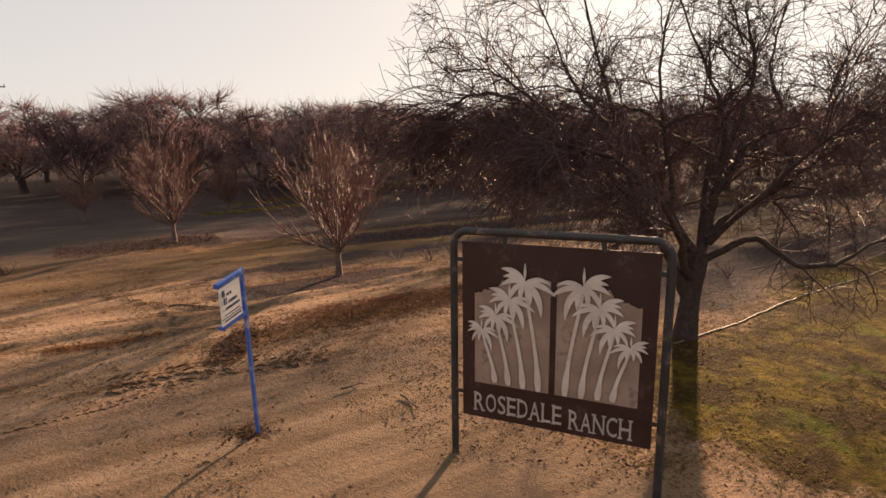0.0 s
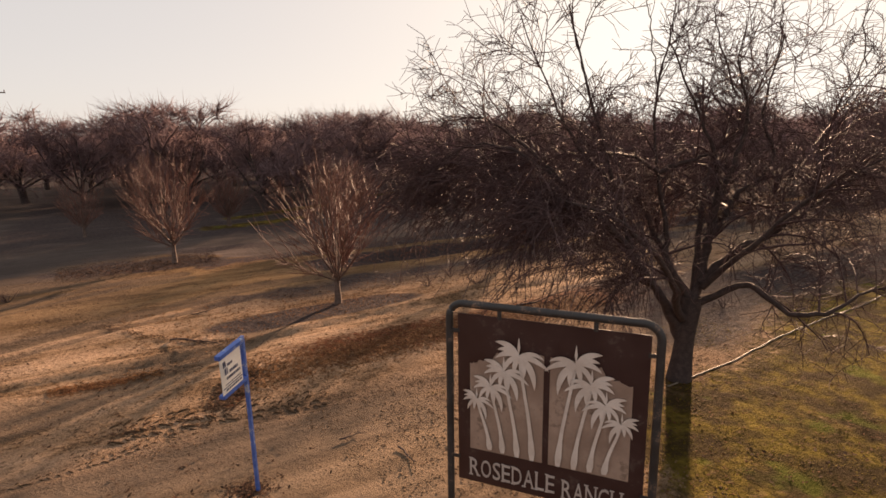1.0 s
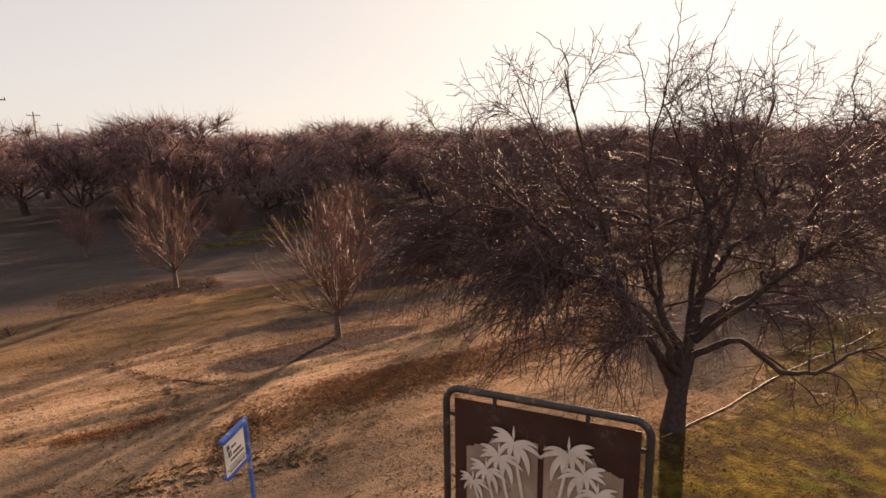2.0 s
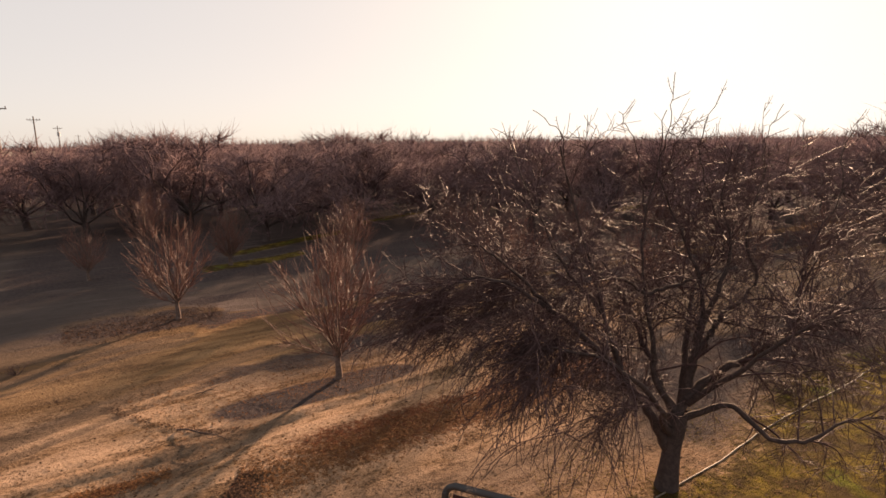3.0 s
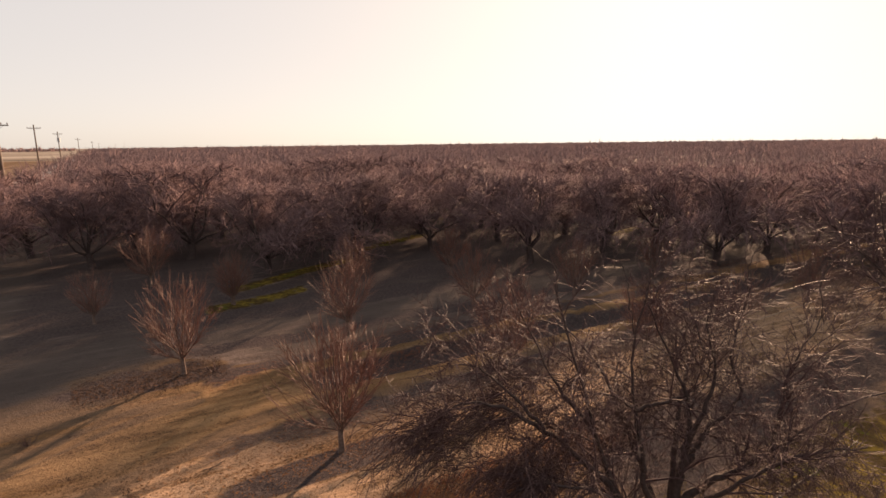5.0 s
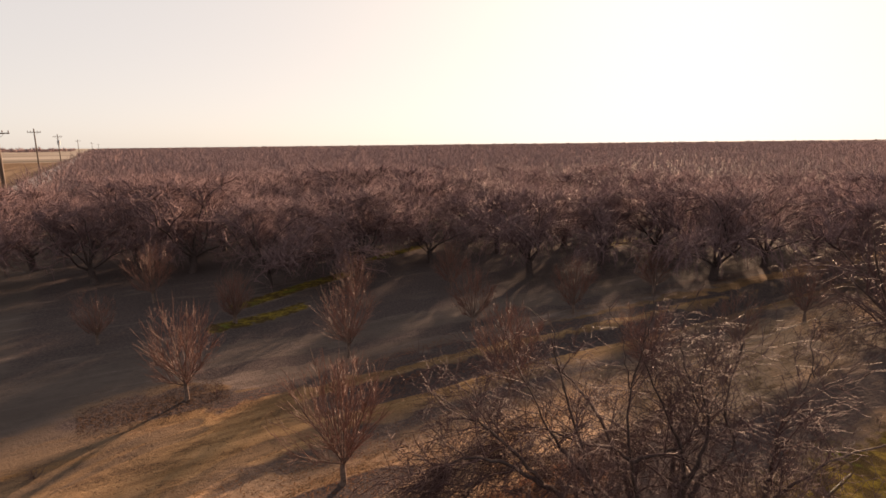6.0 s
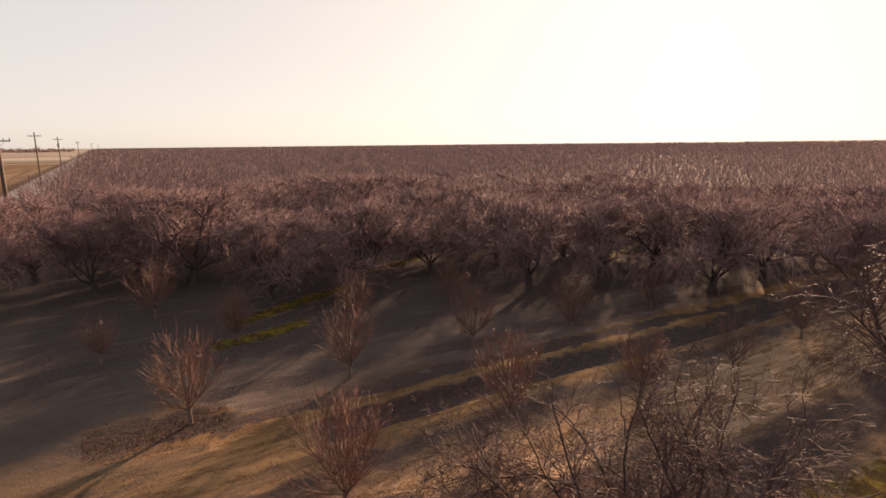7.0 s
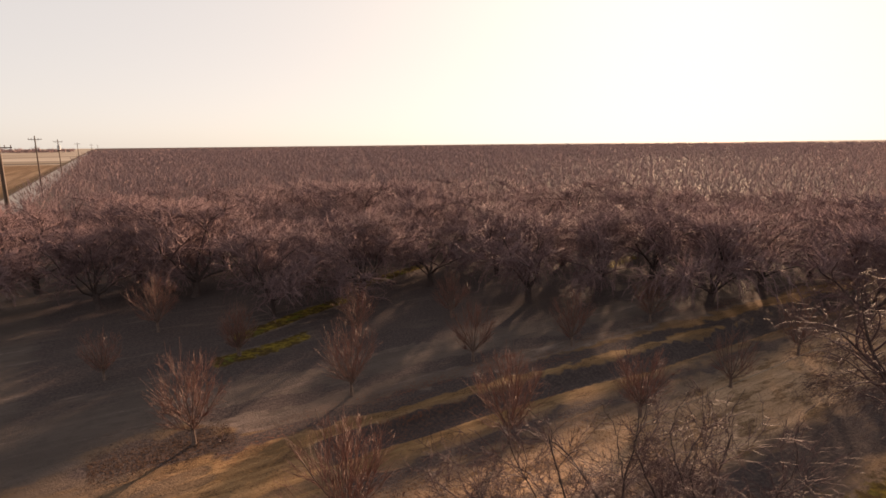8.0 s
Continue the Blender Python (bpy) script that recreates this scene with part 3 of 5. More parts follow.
def make_ranch_sign():
    left, right = (0.092, 4.604), (1.678, 3.909)
    width = math.hypot(right[0] - left[0], right[1] - left[1])
    turn = math.degrees(math.atan2(right[1] - left[1], right[0] - left[0]))
    sign = thing("ranch_sign", (*left, 0.03), "maroon sign with pale cut-out palms in a dark pipe frame", "sign", turn=turn)
    top, r, bend = 2.045, 0.033, 0.13
    arc = [(math.cos(a), math.sin(a)) for a in np.linspace(math.pi, math.pi / 2, 9)]
    path = [(0, 0, z) for z in np.linspace(-0.2, top - bend, 6)]
    path += [(bend + bend * c, 0, top - bend + bend * s) for c, s in arc[1:]]
    path += [(x, 0, top) for x in np.linspace(bend, width - bend, 6)[1:-1]]
    path += [(width - bend - bend * c, 0, top - bend + bend * s) for c, s in arc[::-1]]
    path += [(width, 0, z) for z in np.linspace(top - bend, -0.2, 6)[1:]]
    mpart("pipe_frame", pipe_along(path, r, 20).mesh("pipe_frame", PIPE), sign, "dark painted steel pipe frame with rounded corners")
    # the sheet hangs in the frame with a hand's-width gap of daylight all round
    xa, xb, za, zb = 0.080, 1.664, 0.378, 1.957
    bm = bmesh.new()
    box(bm, xa, xb, -0.008, 0.008, za, zb, 0.003)
    panel = part("panel", bm, PANEL, sign, "maroon painted metal sheet")
    for x, z in ((0, 0.60), (0, 1.80), (1, 0.60), (1, 1.80)):
        bm = bmesh.new()
        a, b = (0.0, xa + 0.02) if x == 0 else (xb - 0.02, width)
        box(bm, a, b, -0.016, -0.009, z - 0.018, z + 0.018, 0.002)
        part("bracket", bm, PIPE, sign)
    for x in (0.46, 1.25):
        bm = bmesh.new()
        box(bm, x - 0.018, x + 0.018, -0.016, -0.009, zb - 0.02, top, 0.002)
        part("bracket", bm, PIPE, sign)
    mid = 0.5 * (xa + xb)
    rnd = random.Random(4)

    def ragged(x0, z0, x1, z1, n):
        pts = []
        for i in range(n + 1):
            f = i / n
            z = z0 + (z1 - z0) * f + rnd.uniform(-0.010, 0.010)
            pts += [(x0 + (x1 - x0) * f, z), (x0 + (x1 - x0) * min(1, f + 0.5 / n), z + rnd.uniform(-0.008, 0.008))]
        return pts[:-1]

    # crown, foot and size of the four palms of a half, from the middle outwards
    palms = (((0.636, 1.640), (0.762, 0.716), 1.0), ((0.507, 1.478), (0.630, 0.720), 0.86), ((0.389, 1.326), (0.500, 0.730), 0.75), ((0.264, 1.194), (0.384, 0.736), 0.62))
    # blades of a crown: tip, bend and half width, for a palm that leans outwards
    blades = (((-0.205, 0.112), (-0.075, 0.120), 0.027), ((-0.205, -0.035), (-0.095, 0.062), 0.024), ((-0.135, -0.165), (-0.105, -0.020), 0.022), ((-0.035, -0.150), (-0.045, -0.060), 0.022),
              ((0.215, 0.004), (0.115, 0.080), 0.019), ((0.255, -0.087), (0.130, 0.028), 0.024), ((0.140, -0.275), (0.135, -0.060), 0.029), ((-0.185, 0.045), (-0.09, 0.085), 0.022), ((0.045, -0.185), (0.060, -0.060), 0.022))
    for side in (0, 1):
        f = (lambda x: x) if side == 0 else (lambda x: 2 * mid - x)
        outline = [(0.846, 0.708), (0.196, 0.708), (0.196, 1.515)] + ragged(0.198, 1.522, 0.40, 1.575, 8) + ragged(0.44, 1.640, 0.835, 1.680, 13)[:-1] + [(0.846, 1.672)]
        bm = bmesh.new()
        slab(bm, [(f(x), z) for x, z in outline], -0.0135, -0.0085)
        part("backing_plate", bm, BACKING, panel, "brushed grey backing plate with a ragged top edge")
        for n, (crown, foot, size) in enumerate(palms):
            bm = bmesh.new()
            y = -0.027 - 0.0016 * n
            # trunk: a slim plate that swells at the foot
            lft, rgt = [], []
            for i in range(13):
                s = i / 12
                cx = foot[0] + (crown[0] - foot[0]) * s + 0.028 * math.sin(math.pi * s) * (1 - s)
                cz = foot[1] + (crown[1] - foot[1]) * s
                hw = (0.0165 + 0.013 * math.exp(-((s - 0.10) / 0.11) ** 2)) * (0.85 + 0.15 * size) * (1 - 0.30 * s) * (0.8 if i == 0 else 1.0)
                lft.append((f(cx - hw), cz))
                rgt.append((f(cx + hw), cz))
            slab(bm, lft + rgt[::-1], y, y + 0.006)
            part("palm_trunk", bm, PALE, panel)
            bm = bmesh.new()
            # the spear leaf on top, then the arching blades
            spear = [(0.0, 0.020), (-0.012, 0.085), (-0.002, 0.168), (0.002, 0.168), (0.013, 0.085)]
            slab(bm, [(f(crown[0] + size * x), crown[1] + size * z) for x, z in spear], y - 0.0045, y - 0.0015)
            for k, ((tx, tz), (bx, bz), wd) in enumerate(blades):
                up, dn = [], []
                for i in range(10):
                    s = i / 9
                    cx, cz = 2 * s * (1 - s) * bx + s * s * tx, 2 * s * (1 - s) * bz + s * s * tz
                    dx, dz = 2 * (1 - 2 * s) * bx + 2 * s * tx, 2 * (1 - 2 * s) * bz + 2 * s * tz
                    ln = math.hypot(dx, dz)
                    hw = wd * math.sin(math.pi * (0.12 + 0.88 * s)) ** 0.75 if s < 1 else 0.0004
                    up.append((f(crown[0] + size * (cx - dz / ln * hw)), crown[1] + size * (cz + dx / ln * hw)))
                    dn.append((f(crown[0] + size * (cx + dz / ln * hw)), crown[1] + size * (cz - dx / ln * hw)))
                yy = y - 0.0049 - 0.0004 * k
                slab(bm, up + dn[::-1], yy, yy + 0.003)
            part("palm_fronds", bm, PALE, panel)
    # raised capitals with small serifs
    wide = {"S": 0.80, "E": 0.86, "L": 0.86, "H": 1.12, "N": 1.10, "O": 1.06}
    feet = {"R": ((0.12, 0), (0.12, 1), (0.92, 0)), "E": ((0.1, 0), (0.1, 1)), "D": ((0.1, 0), (0.1, 1)), "A": ((0.04, 0), (0.96, 0)), "L": ((0.1, 0), (0.1, 1)),
            "N": ((0.06, 0), (0.06, 1), (0.94, 1)), "H": ((0.08, 0), (0.08, 1), (0.92, 0), (0.92, 1))}
    for word, a, b, base in (("ROSEDALE", 0.183, 0.968, 0.447), ("RANCH", 1.015, 1.522, 0.430)):
        total = sum(wide.get(c, 1.0) for c in word)
        x = a
        for c in word:
            slot = (b - a) * wide.get(c, 1.0) / total
            span, tall = slot * 0.83, 0.162 if c not in "OSC" else 0.168
            me = lettering(c, 0.2, 0.003, LETTER, "letter")
            co = np.empty(len(me.vertices) * 3, dtype=np.float32)
            me.vertices.foreach_get("co", co)
            co = co.reshape(-1, 3)
            lx, lz = x + slot * 0.085, base - (0.003 if c in "OSC" else 0.0)
            co[:, 0] = (co[:, 0] - co[:, 0].min()) / np.ptp(co[:, 0]) * span + lx
            co[:, 2] = (co[:, 2] - co[:, 2].min()) / np.ptp(co[:, 2]) * tall + lz
            co[:, 1] -= 0.0125
            me.vertices.foreach_set("co", co.ravel())
            letter = mpart("letter", me, panel, "pale raised capital letter")
            for fx, fz in feet.get(c, ()):
                bm = bmesh.new()
                cx, cz = lx + fx * span, lz + fz * tall
                box(bm, cx - 0.20 * span, cx + 0.20 * span, -0.0160, -0.0095, cz - 0.005, cz + 0.005)
                part("serif", bm, LETTER, letter)
            x += slot
    return sign


make_ranch_sign()


# ---- blue lot sign ----
def make_lot_sign():
    base = (-1.862, 5.0)
    sign = thing("lot_sign", (*base, gz(*base)), "small white sign board on a leaning blue steel post", "sign", turn=68.9)
    lean = Matrix(((0.88, 0, -0.132, 0), (0, 1, -0.0955, 0), (0.19, 0, 1, 0), (0, 0, 0, 1)))

    def bar(name, x0, x1, y0, y1, z0, z1, mat, bev=0.003, under=None, label=""):
        bm = bmesh.new()
        box(bm, x0, x1, y0, y1, z0, z1, bev)
        bm.transform(lean)
        return part(name, bm, mat, under or sign, label)

    bar("post", -0.018, 0.018, -0.018, 0.018, -0.2, 1.745, BLUE, 0.004, None, "square blue steel post, leaning slightly")
    bar("frame_rail", -0.372, -0.019, -0.040, 0.020, 1.702, 1.742, BLUE, label="blue steel rail")
    bar("frame_rail", -0.372, -0.019, -0.046, 0.020, 1.318, 1.350, BLUE, label="blue steel rail")
    bar("frame_stile", -0.085, -0.055, -0.018, 0.018, 1.351, 1.701, BLUE, label="blue steel stile")
    board = bar("board", -0.368, -0.082, -0.034, -0.024, 1.352, 1.700, WHITE, 0.002, None, "white sign face")
    rnd = random.Random(9)
    for z, h, a, b in ((1.60, 0.075, 0.02, 0.065), (1.60, 0.030, 0.08, 0.15), (1.525, 0.080, 0.035, 0.085), (1.525, 0.036, 0.10, 0.22), (1.475, 0.032, 0.055, 0.25), (1.432, 0.012, 0.03, 0.25), (1.375, 0.022, 0.03, 0.26)):
        x = a
        while x < b - 0.008:
            wd = min(rnd.uniform(0.012, 0.032), b - x)
            bar("print_bar", -0.355 + x, -0.355 + x + wd * 0.66, -0.0375, -0.0345, z + h * 0.12, z + h * 0.88, INK, 0.0, board)
            x += wd
    bar("print_bar", -0.362, -0.09, -0.0375, -0.0345, 1.408, 1.416, INK, 0.0, board)
    return sign


make_lot_sign()


# ---- trees ----
def arching(rng, start, way, length, n, wander, lift, arch):
    """Wandering lines that rise by lift at first and bend over by arch towards the end."""
    d, p = unit(way), start.copy()
    out = [p]
    lift, arch = (np.broadcast_to(np.asarray(k, dtype=float), (len(start),)) for k in (lift, arch))
    for i in range(n - 1):
        s = i / (n - 1)
        d = unit(d + rng.normal(0, wander, d.shape) + (lift + arch * s)[:, None] * np.array([0, 0, 1.0]))
        p = p + d * (length / (n - 1))[:, None]
        out.append(p)
    return np.stack(out, 1)


def bowed(z, base, room):
    """Heights that level off over base, as in a crown of arching limbs."""
    return np.where(z > base, base + room * (1 - np.exp(-(np.maximum(z, base) - base) / (room * 1.33))), z)


def old_tree(seed, at, label, dirs, detail=(5, 8, 8, 5), height=1.15, radius=0.17, group="old almond trees", coarse=False, stout=1.0, hang=0, umbrella=-0.08, reach=(0.30, 0.60)):
    """A bare old almond tree: trunk, crooked scaffold limbs that arch over, branches, twigs and spurs."""
    rng = np.random.default_rng(seed)
    tree = thing("almond_tree", (*at, gz(*at)), label, "tree", group)
    fork = np.array([0.15, 0.0, height])
    s = np.linspace(0, 1, 8)[:, None]
    P = (np.array([0, 0, -0.12]) * (1 - s) + fork * s + np.array([[0.03, -0.02, 0]]) * np.sin(s * 5))[None]
    R = (radius * (1 + 0.65 * np.exp(-s[:, 0] * 7) + 0.10 * s[:, 0] ** 3))[None]
    stem = Sticks().add(P, R, 7 if coarse else 12)
    D = np.array([d[:3] for d in dirs], dtype=float)
    L = np.array([d[3] for d in dirs])
    lift = np.array([d[4] for d in dirs])
    arch = np.array([d[5] if len(d) > 5 else -0.12 for d in dirs])
    start = fork + unit(D) * 0.04 - np.array([0, 0, 1.0]) * rng.uniform(0.0, 0.25, len(D))[:, None]
    n = 7 if coarse else 14
    LP = arching(rng, start, D, L, n, 0.17 if coarse else 0.115, lift, arch)
    LP[..., 2] = np.maximum(LP[..., 2], 0.35)
    if coarse:
        LP[..., 2] = bowed(LP[..., 2], 3.7, 1.3)
    s = np.linspace(0, 1, n)
    LR = (radius * np.clip(0.14 + 0.058 * L, 0.2, 0.45))[:, None] * (1 - s) ** 0.9 + 0.008
    LR = LR * (1 + 0.10 * rng.normal(0, 1, LR.shape).clip(-1, 1))
    if coarse:
        stem.add(LP, LR, 4)
    else:
        for i in range(len(D)):
            mpart("limb", Sticks().add(LP[i:i + 1], LR[i:i + 1], 8).mesh("limb", BARK), tree)
    mpart("trunk", stem.mesh("trunk", BARK), tree, "thick dark trunk with rough bark")
    nl, nb, nt, nk = detail
    twigs = Sticks()
    # secondary limbs
    p, w, r, t = sprout(rng, LP, LR, nl, 0.18 if reach[0] < 0.4 else 0.32, 0.95, 25, 65, 0.12)
    ln = np.repeat(L, nl) * rng.uniform(*reach, len(p)) * (1.1 - 0.45 * t)
    low = p[:, 2] < (1.2 if coarse else 2.0)
    n = 6 if coarse else 9
    CP = arching(rng, p, w, ln, n, 0.15 if coarse else 0.115, np.where(low, 0.02, 0.09), np.where(low, -0.2, umbrella + rng.uniform(-0.15, 0.17, len(p))))
    CP[..., 2] = np.maximum(CP[..., 2], 0.25)
    if coarse:
        CP[..., 2] = bowed(CP[..., 2], 3.9, 1.3)
    CR = np.minimum(r * 0.62, 0.03)[:, None] * (1 - np.linspace(0, 1, n)) + 0.006 * stout
    twigs.add(CP, CR, 3 if coarse else 6)
    # branches
    p, w, r, t = sprout(rng, CP, CR, nb, 0.10, 1.0, 30, 75, 0.06)
    ln = rng.uniform(0.45, 1.35, len(p)) * (1.1 - 0.4 * t)
    low = p[:, 2] < (1.3 if coarse else 2.2)
    n = 4 if coarse else 6
    BP = arching(rng, p, w, ln, n, 0.15, 0.02, np.where(low, rng.uniform(-0.6, 0.0, len(p)), rng.uniform(-0.3, 0.2, len(p))))
    BP[..., 2] = np.maximum(BP[..., 2], 0.12)
    if coarse:
        BP[..., 2] = bowed(BP[..., 2], 4.2, 1.25)
    BR = np.minimum(r * 0.6, 0.012)[:, None] * (1 - np.linspace(0, 1, n)) + 0.0036 * stout
    twigs.add(BP, BR, 3 if coarse else 4)
    # twigs
    p, w, r, t = sprout(rng, BP, BR, nt, 0.05, 1.0, 30, 80, 0.05)
    ln = (0.18 if coarse else 0.10) + rng.uniform(0.0, 1.0, len(p)) ** 1.6 * (0.85 if coarse else 0.62)
    n = 2 if coarse else 4
    if coarse:
        w = w + np.where(p[:, 2:] > 2.0, 0.75, -0.1) * np.array([0, 0, 1.0])
    TP = arching(rng, p, w, ln, n, 0.20, 0.0, np.where(p[:, 2] < 2.0, -0.25, 0.05))
    TP[..., 2] = np.maximum(TP[..., 2], 0.06)
    TR = taper(np.full(len(p), 0.0038 * stout), 0.0024 * stout, n)
    twigs.add(TP, TR, 3, True)
    # long thin shoots that hang from the low branches
    if hang:
        pool = BP.reshape(-1, 3)
        pool = pool[(pool[:, 2] > 0.9) & (pool[:, 2] < 3.0) & (pool[:, 0] > -2.9)]
        heavy = np.exp(-0.5 * pool[:, 0]) if not coarse else np.ones(len(pool))
        p = pool[rng.choice(len(pool), hang, p=heavy / heavy.sum())]
        w = unit(np.concatenate([p[:, :2] * 0.35, np.full((hang, 1), 0.05)], 1) + rng.normal(0, 0.35, (hang, 3)))
        k = 4 if coarse else 7
        HP = arching(rng, p, w, np.minimum(rng.uniform(0.5, 1.5, hang), p[:, 2] * (0.6 if coarse else 1.0)), k, 0.10, -0.15 * 6 / (k - 1), -0.5 * 6 / (k - 1))
        HP[..., 2] = np.maximum(HP[..., 2], 0.06)
        HR = taper(np.full(hang, 0.0045 * stout), 0.0025 * stout, k)
        twigs.add(HP, HR, 3)
        p, w, r, t = sprout(rng, HP, HR, 5 if coarse else 7, 0.1, 1.0, 35, 80, 0.0)
        QP = lines(rng, p, w, rng.uniform(0.05, 0.35, len(p)), 2 if coarse else 3, 0.2, -0.05)
        QP[..., 2] = np.maximum(QP[..., 2], 0.05)
        twigs.add(QP, np.full(QP.shape[:2], 0.0035 * stout), 3, True)
    # spurs
    if nk:
        p, w, r, t = sprout(rng, TP, TR, nk, 0.05, 1.0, 45, 90, 0.05)
        KP = lines(rng, p, w, rng.uniform(0.03, 0.14 if not coarse else 0.3, len(p)), 2, 0.2, 0.0)
        twigs.add(KP, np.full((len(p), 2), 0.0034 * stout), 3, True)
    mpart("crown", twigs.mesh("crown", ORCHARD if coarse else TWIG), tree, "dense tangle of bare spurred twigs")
    return tree


def ring_of_limbs(seed, n, size=1.0):
    """Directions for n limbs: upright and spreading ones by turns."""
    r = random.Random(seed)
    out = []
    for i in range(n):
        a = 2 * math.pi * (i + r.uniform(-0.3, 0.3)) / n
        if i % 2:
            s, ln, arch = r.uniform(0.30, 0.55), r.uniform(3.9, 4.7), r.uniform(-0.06, 0.03)
        else:
            s, ln, arch = r.uniform(0.75, 1.15), r.uniform(3.4, 4.3), r.uniform(-0.14, 0.0)
        out.append((s * math.cos(a), s * math.sin(a), r.uniform(0.9, 1.1), ln * size, r.uniform(0.02, 0.06), arch))
    return out


def bent(points, n):
    """A smooth line of n places through a few bends."""
    Q = np.array(points, dtype=float)
    Q = np.concatenate([[2 * Q[0] - Q[1]], Q, [2 * Q[-1] - Q[-2]]])
    out = []
    for x in np.linspace(0, len(Q) - 3 - 1e-6, n):
        i, f = int(x), x - int(x)
        a, b, c, d = Q[i:i + 4]
        out.append(0.5 * (2 * b + (c - a) * f + (2 * a - 5 * b + 4 * c - d) * f * f + (3 * b - a - 3 * c + d) * f ** 3))
    return np.array(out)


class Crown:
    """The finer wood of one tree: gathers branches, twigs and spurs on given limbs."""

    def __init__(self, seed):
        self.rng, self.st = np.random.default_rng(seed), Sticks()

    def branch(self, P, R, count, t0, t1, angle, length, arch, up=0.05, n=9, k=5, wander=0.12, thick=0.55, most=0.022, least=0.005, floor=0.12):
        """Side branches on each line of P; returns their places and radii."""
        r = self.rng
        p, w, rad, t = sprout(r, P, R, count, t0, t1, angle[0], angle[1], up)
        ln = r.uniform(length[0], length[1], len(p)) * (1.15 - 0.45 * t)
        Q = arching(r, p, w, ln, n, wander, 0.02, r.uniform(arch[0], arch[1], len(p)))
        Q[..., 2] = np.maximum(Q[..., 2], floor)
        S = taper(np.clip(rad * thick, least * 1.3, most), least, n)
        self.st.add(Q, S, k)
        return Q, S

    def spurs(self, P, R, count, longest, r=0.0032):
        p, w, rad, t = sprout(self.rng, P, R, count, 0.05, 1.0, 40, 90, 0.05)
        Q = lines(self.rng, p, w, 0.02 + longest * self.rng.uniform(0, 1, len(p)) ** 1.7, 2, 0.2, 0.0)
        Q[..., 2] = np.maximum(Q[..., 2], 0.05)
        self.st.add(Q, np.full(Q.shape[:2], r), 3, True)


def sign_tree(at):
    """The old almond behind the ranch sign: a short trunk, crooked limbs, a sparse top and a skirt of hanging twigs."""
    tree = thing("almond_tree", (*at, gz(*at)), "old bare almond tree with crooked limbs behind the ranch sign", "tree", "old almond trees")
    rng = np.random.default_rng(21)
    z = np.linspace(0, 1, 10)
    P = bent(((-0.06, 0, -0.15), (-0.03, 0, 0.35), (0.0, 0, 0.8), (0.05, 0, 1.25)), 10)[None]
    R = (0.142 * (1 + 0.55 * np.exp(-z * 8) + 0.06 * np.sin(z * 9)))[None]
    mpart("trunk", Sticks().add(P, R, 14).mesh("trunk", BARK), tree, "thick dark trunk with rough bark")
    limbs = []

    def limb(r0, r1, *points):
        n = 5 * (len(points) - 1) + 1
        L = bent(points, n) + np.concatenate([np.zeros((1, 3)), rng.normal(0, 0.014, (n - 1, 3))])
        s = np.linspace(0, 1, n)
        K = (r1 + (r0 - r1) * (1 - s) ** 1.5) * (1 + 0.07 * rng.normal(0, 1, n).clip(-1, 1))
        mpart("limb", Sticks().add(L[None], K[None], 9).mesh("limb", BARK), tree)
        s = np.linspace(0, n - 1, 16)
        L = np.stack([np.interp(s, np.arange(n), L[:, i]) for i in range(3)], 1)
        limbs.append((L, np.interp(s, np.arange(n), K)))

    # left: a heavy limb low on the trunk, and the tall one that leaves it
    limb(0.088, 0.012, (-0.06, 0, 0.62), (-0.42, -0.05, 1.28), (-0.82, -0.10, 1.80), (-1.15, -0.15, 2.75), (-1.46, -0.10, 3.80), (-1.85, -0.10, 5.15))
    limb(0.062, 0.012, (-0.60, -0.08, 1.52), (-1.20, -0.25, 2.25), (-1.95, -0.30, 2.95), (-2.60, -0.35, 3.35), (-3.15, -0.35, 3.40), (-3.55, -0.30, 3.15))
    limb(0.040, 0.008, (-1.20, -0.15, 2.85), (-1.60, 0.0, 3.35), (-1.92, 0.0, 3.85), (-2.45, -0.05, 5.05))
    limb(0.034, 0.010, (-1.95, -0.30, 2.95), (-2.45, -0.1, 3.45), (-2.90, 0.1, 3.75), (-3.35, 0.2, 3.75))
    # middle
    limb(0.060, 0.005, (0.0, 0, 1.25), (-0.31, 0.05, 1.72), (-0.36, 0.10, 2.30), (-0.52, 0.15, 3.10), (-0.55, 0.20, 4.15), (-0.42, 0.12, 4.9), (-0.36, 0.15, 5.6))
    limb(0.032, 0.008, (-0.48, 0.15, 3.00), (-0.80, 0.20, 3.22), (-1.22, 0.20, 3.30), (-1.95, 0.25, 3.55), (-2.6, 0.3, 3.45))
    limb(0.036, 0.008, (-0.48, 0.15, 3.00), (-0.12, 0.10, 3.14), (0.20, 0.10, 3.25), (0.46, 0.10, 3.48), (0.72, 0.0, 4.20))
    limb(0.095, 0.010, (0.05, 0, 1.10), (0.20, 0.05, 1.75), (0.25, 0.05, 2.25), (0.32, 0.10, 3.05), (-0.05, 0.15, 3.95), (-0.42, 0.20, 4.75))
    limb(0.048, 0.005, (0.25, 0.05, 2.25), (0.40, -0.10, 3.10), (0.55, -0.15, 3.75), (0.38, -0.10, 4.4), (0.42, -0.15, 4.95))
    # right
    limb(0.070, 0.010, (0.24, 0.05, 2.10), (0.47, 0.10, 2.40), (0.70, 0.20, 2.70), (1.18, 0.30, 3.10), (1.02, 0.35, 3.80), (1.25, 0.40, 4.85))
    limb(0.072, 0.010, (0.15, -0.03, 1.45), (0.62, -0.10, 1.95), (1.01, -0.15, 2.18), (1.55, -0.25, 2.62), (2.30, -0.30, 3.25), (3.10, -0.40, 3.60))
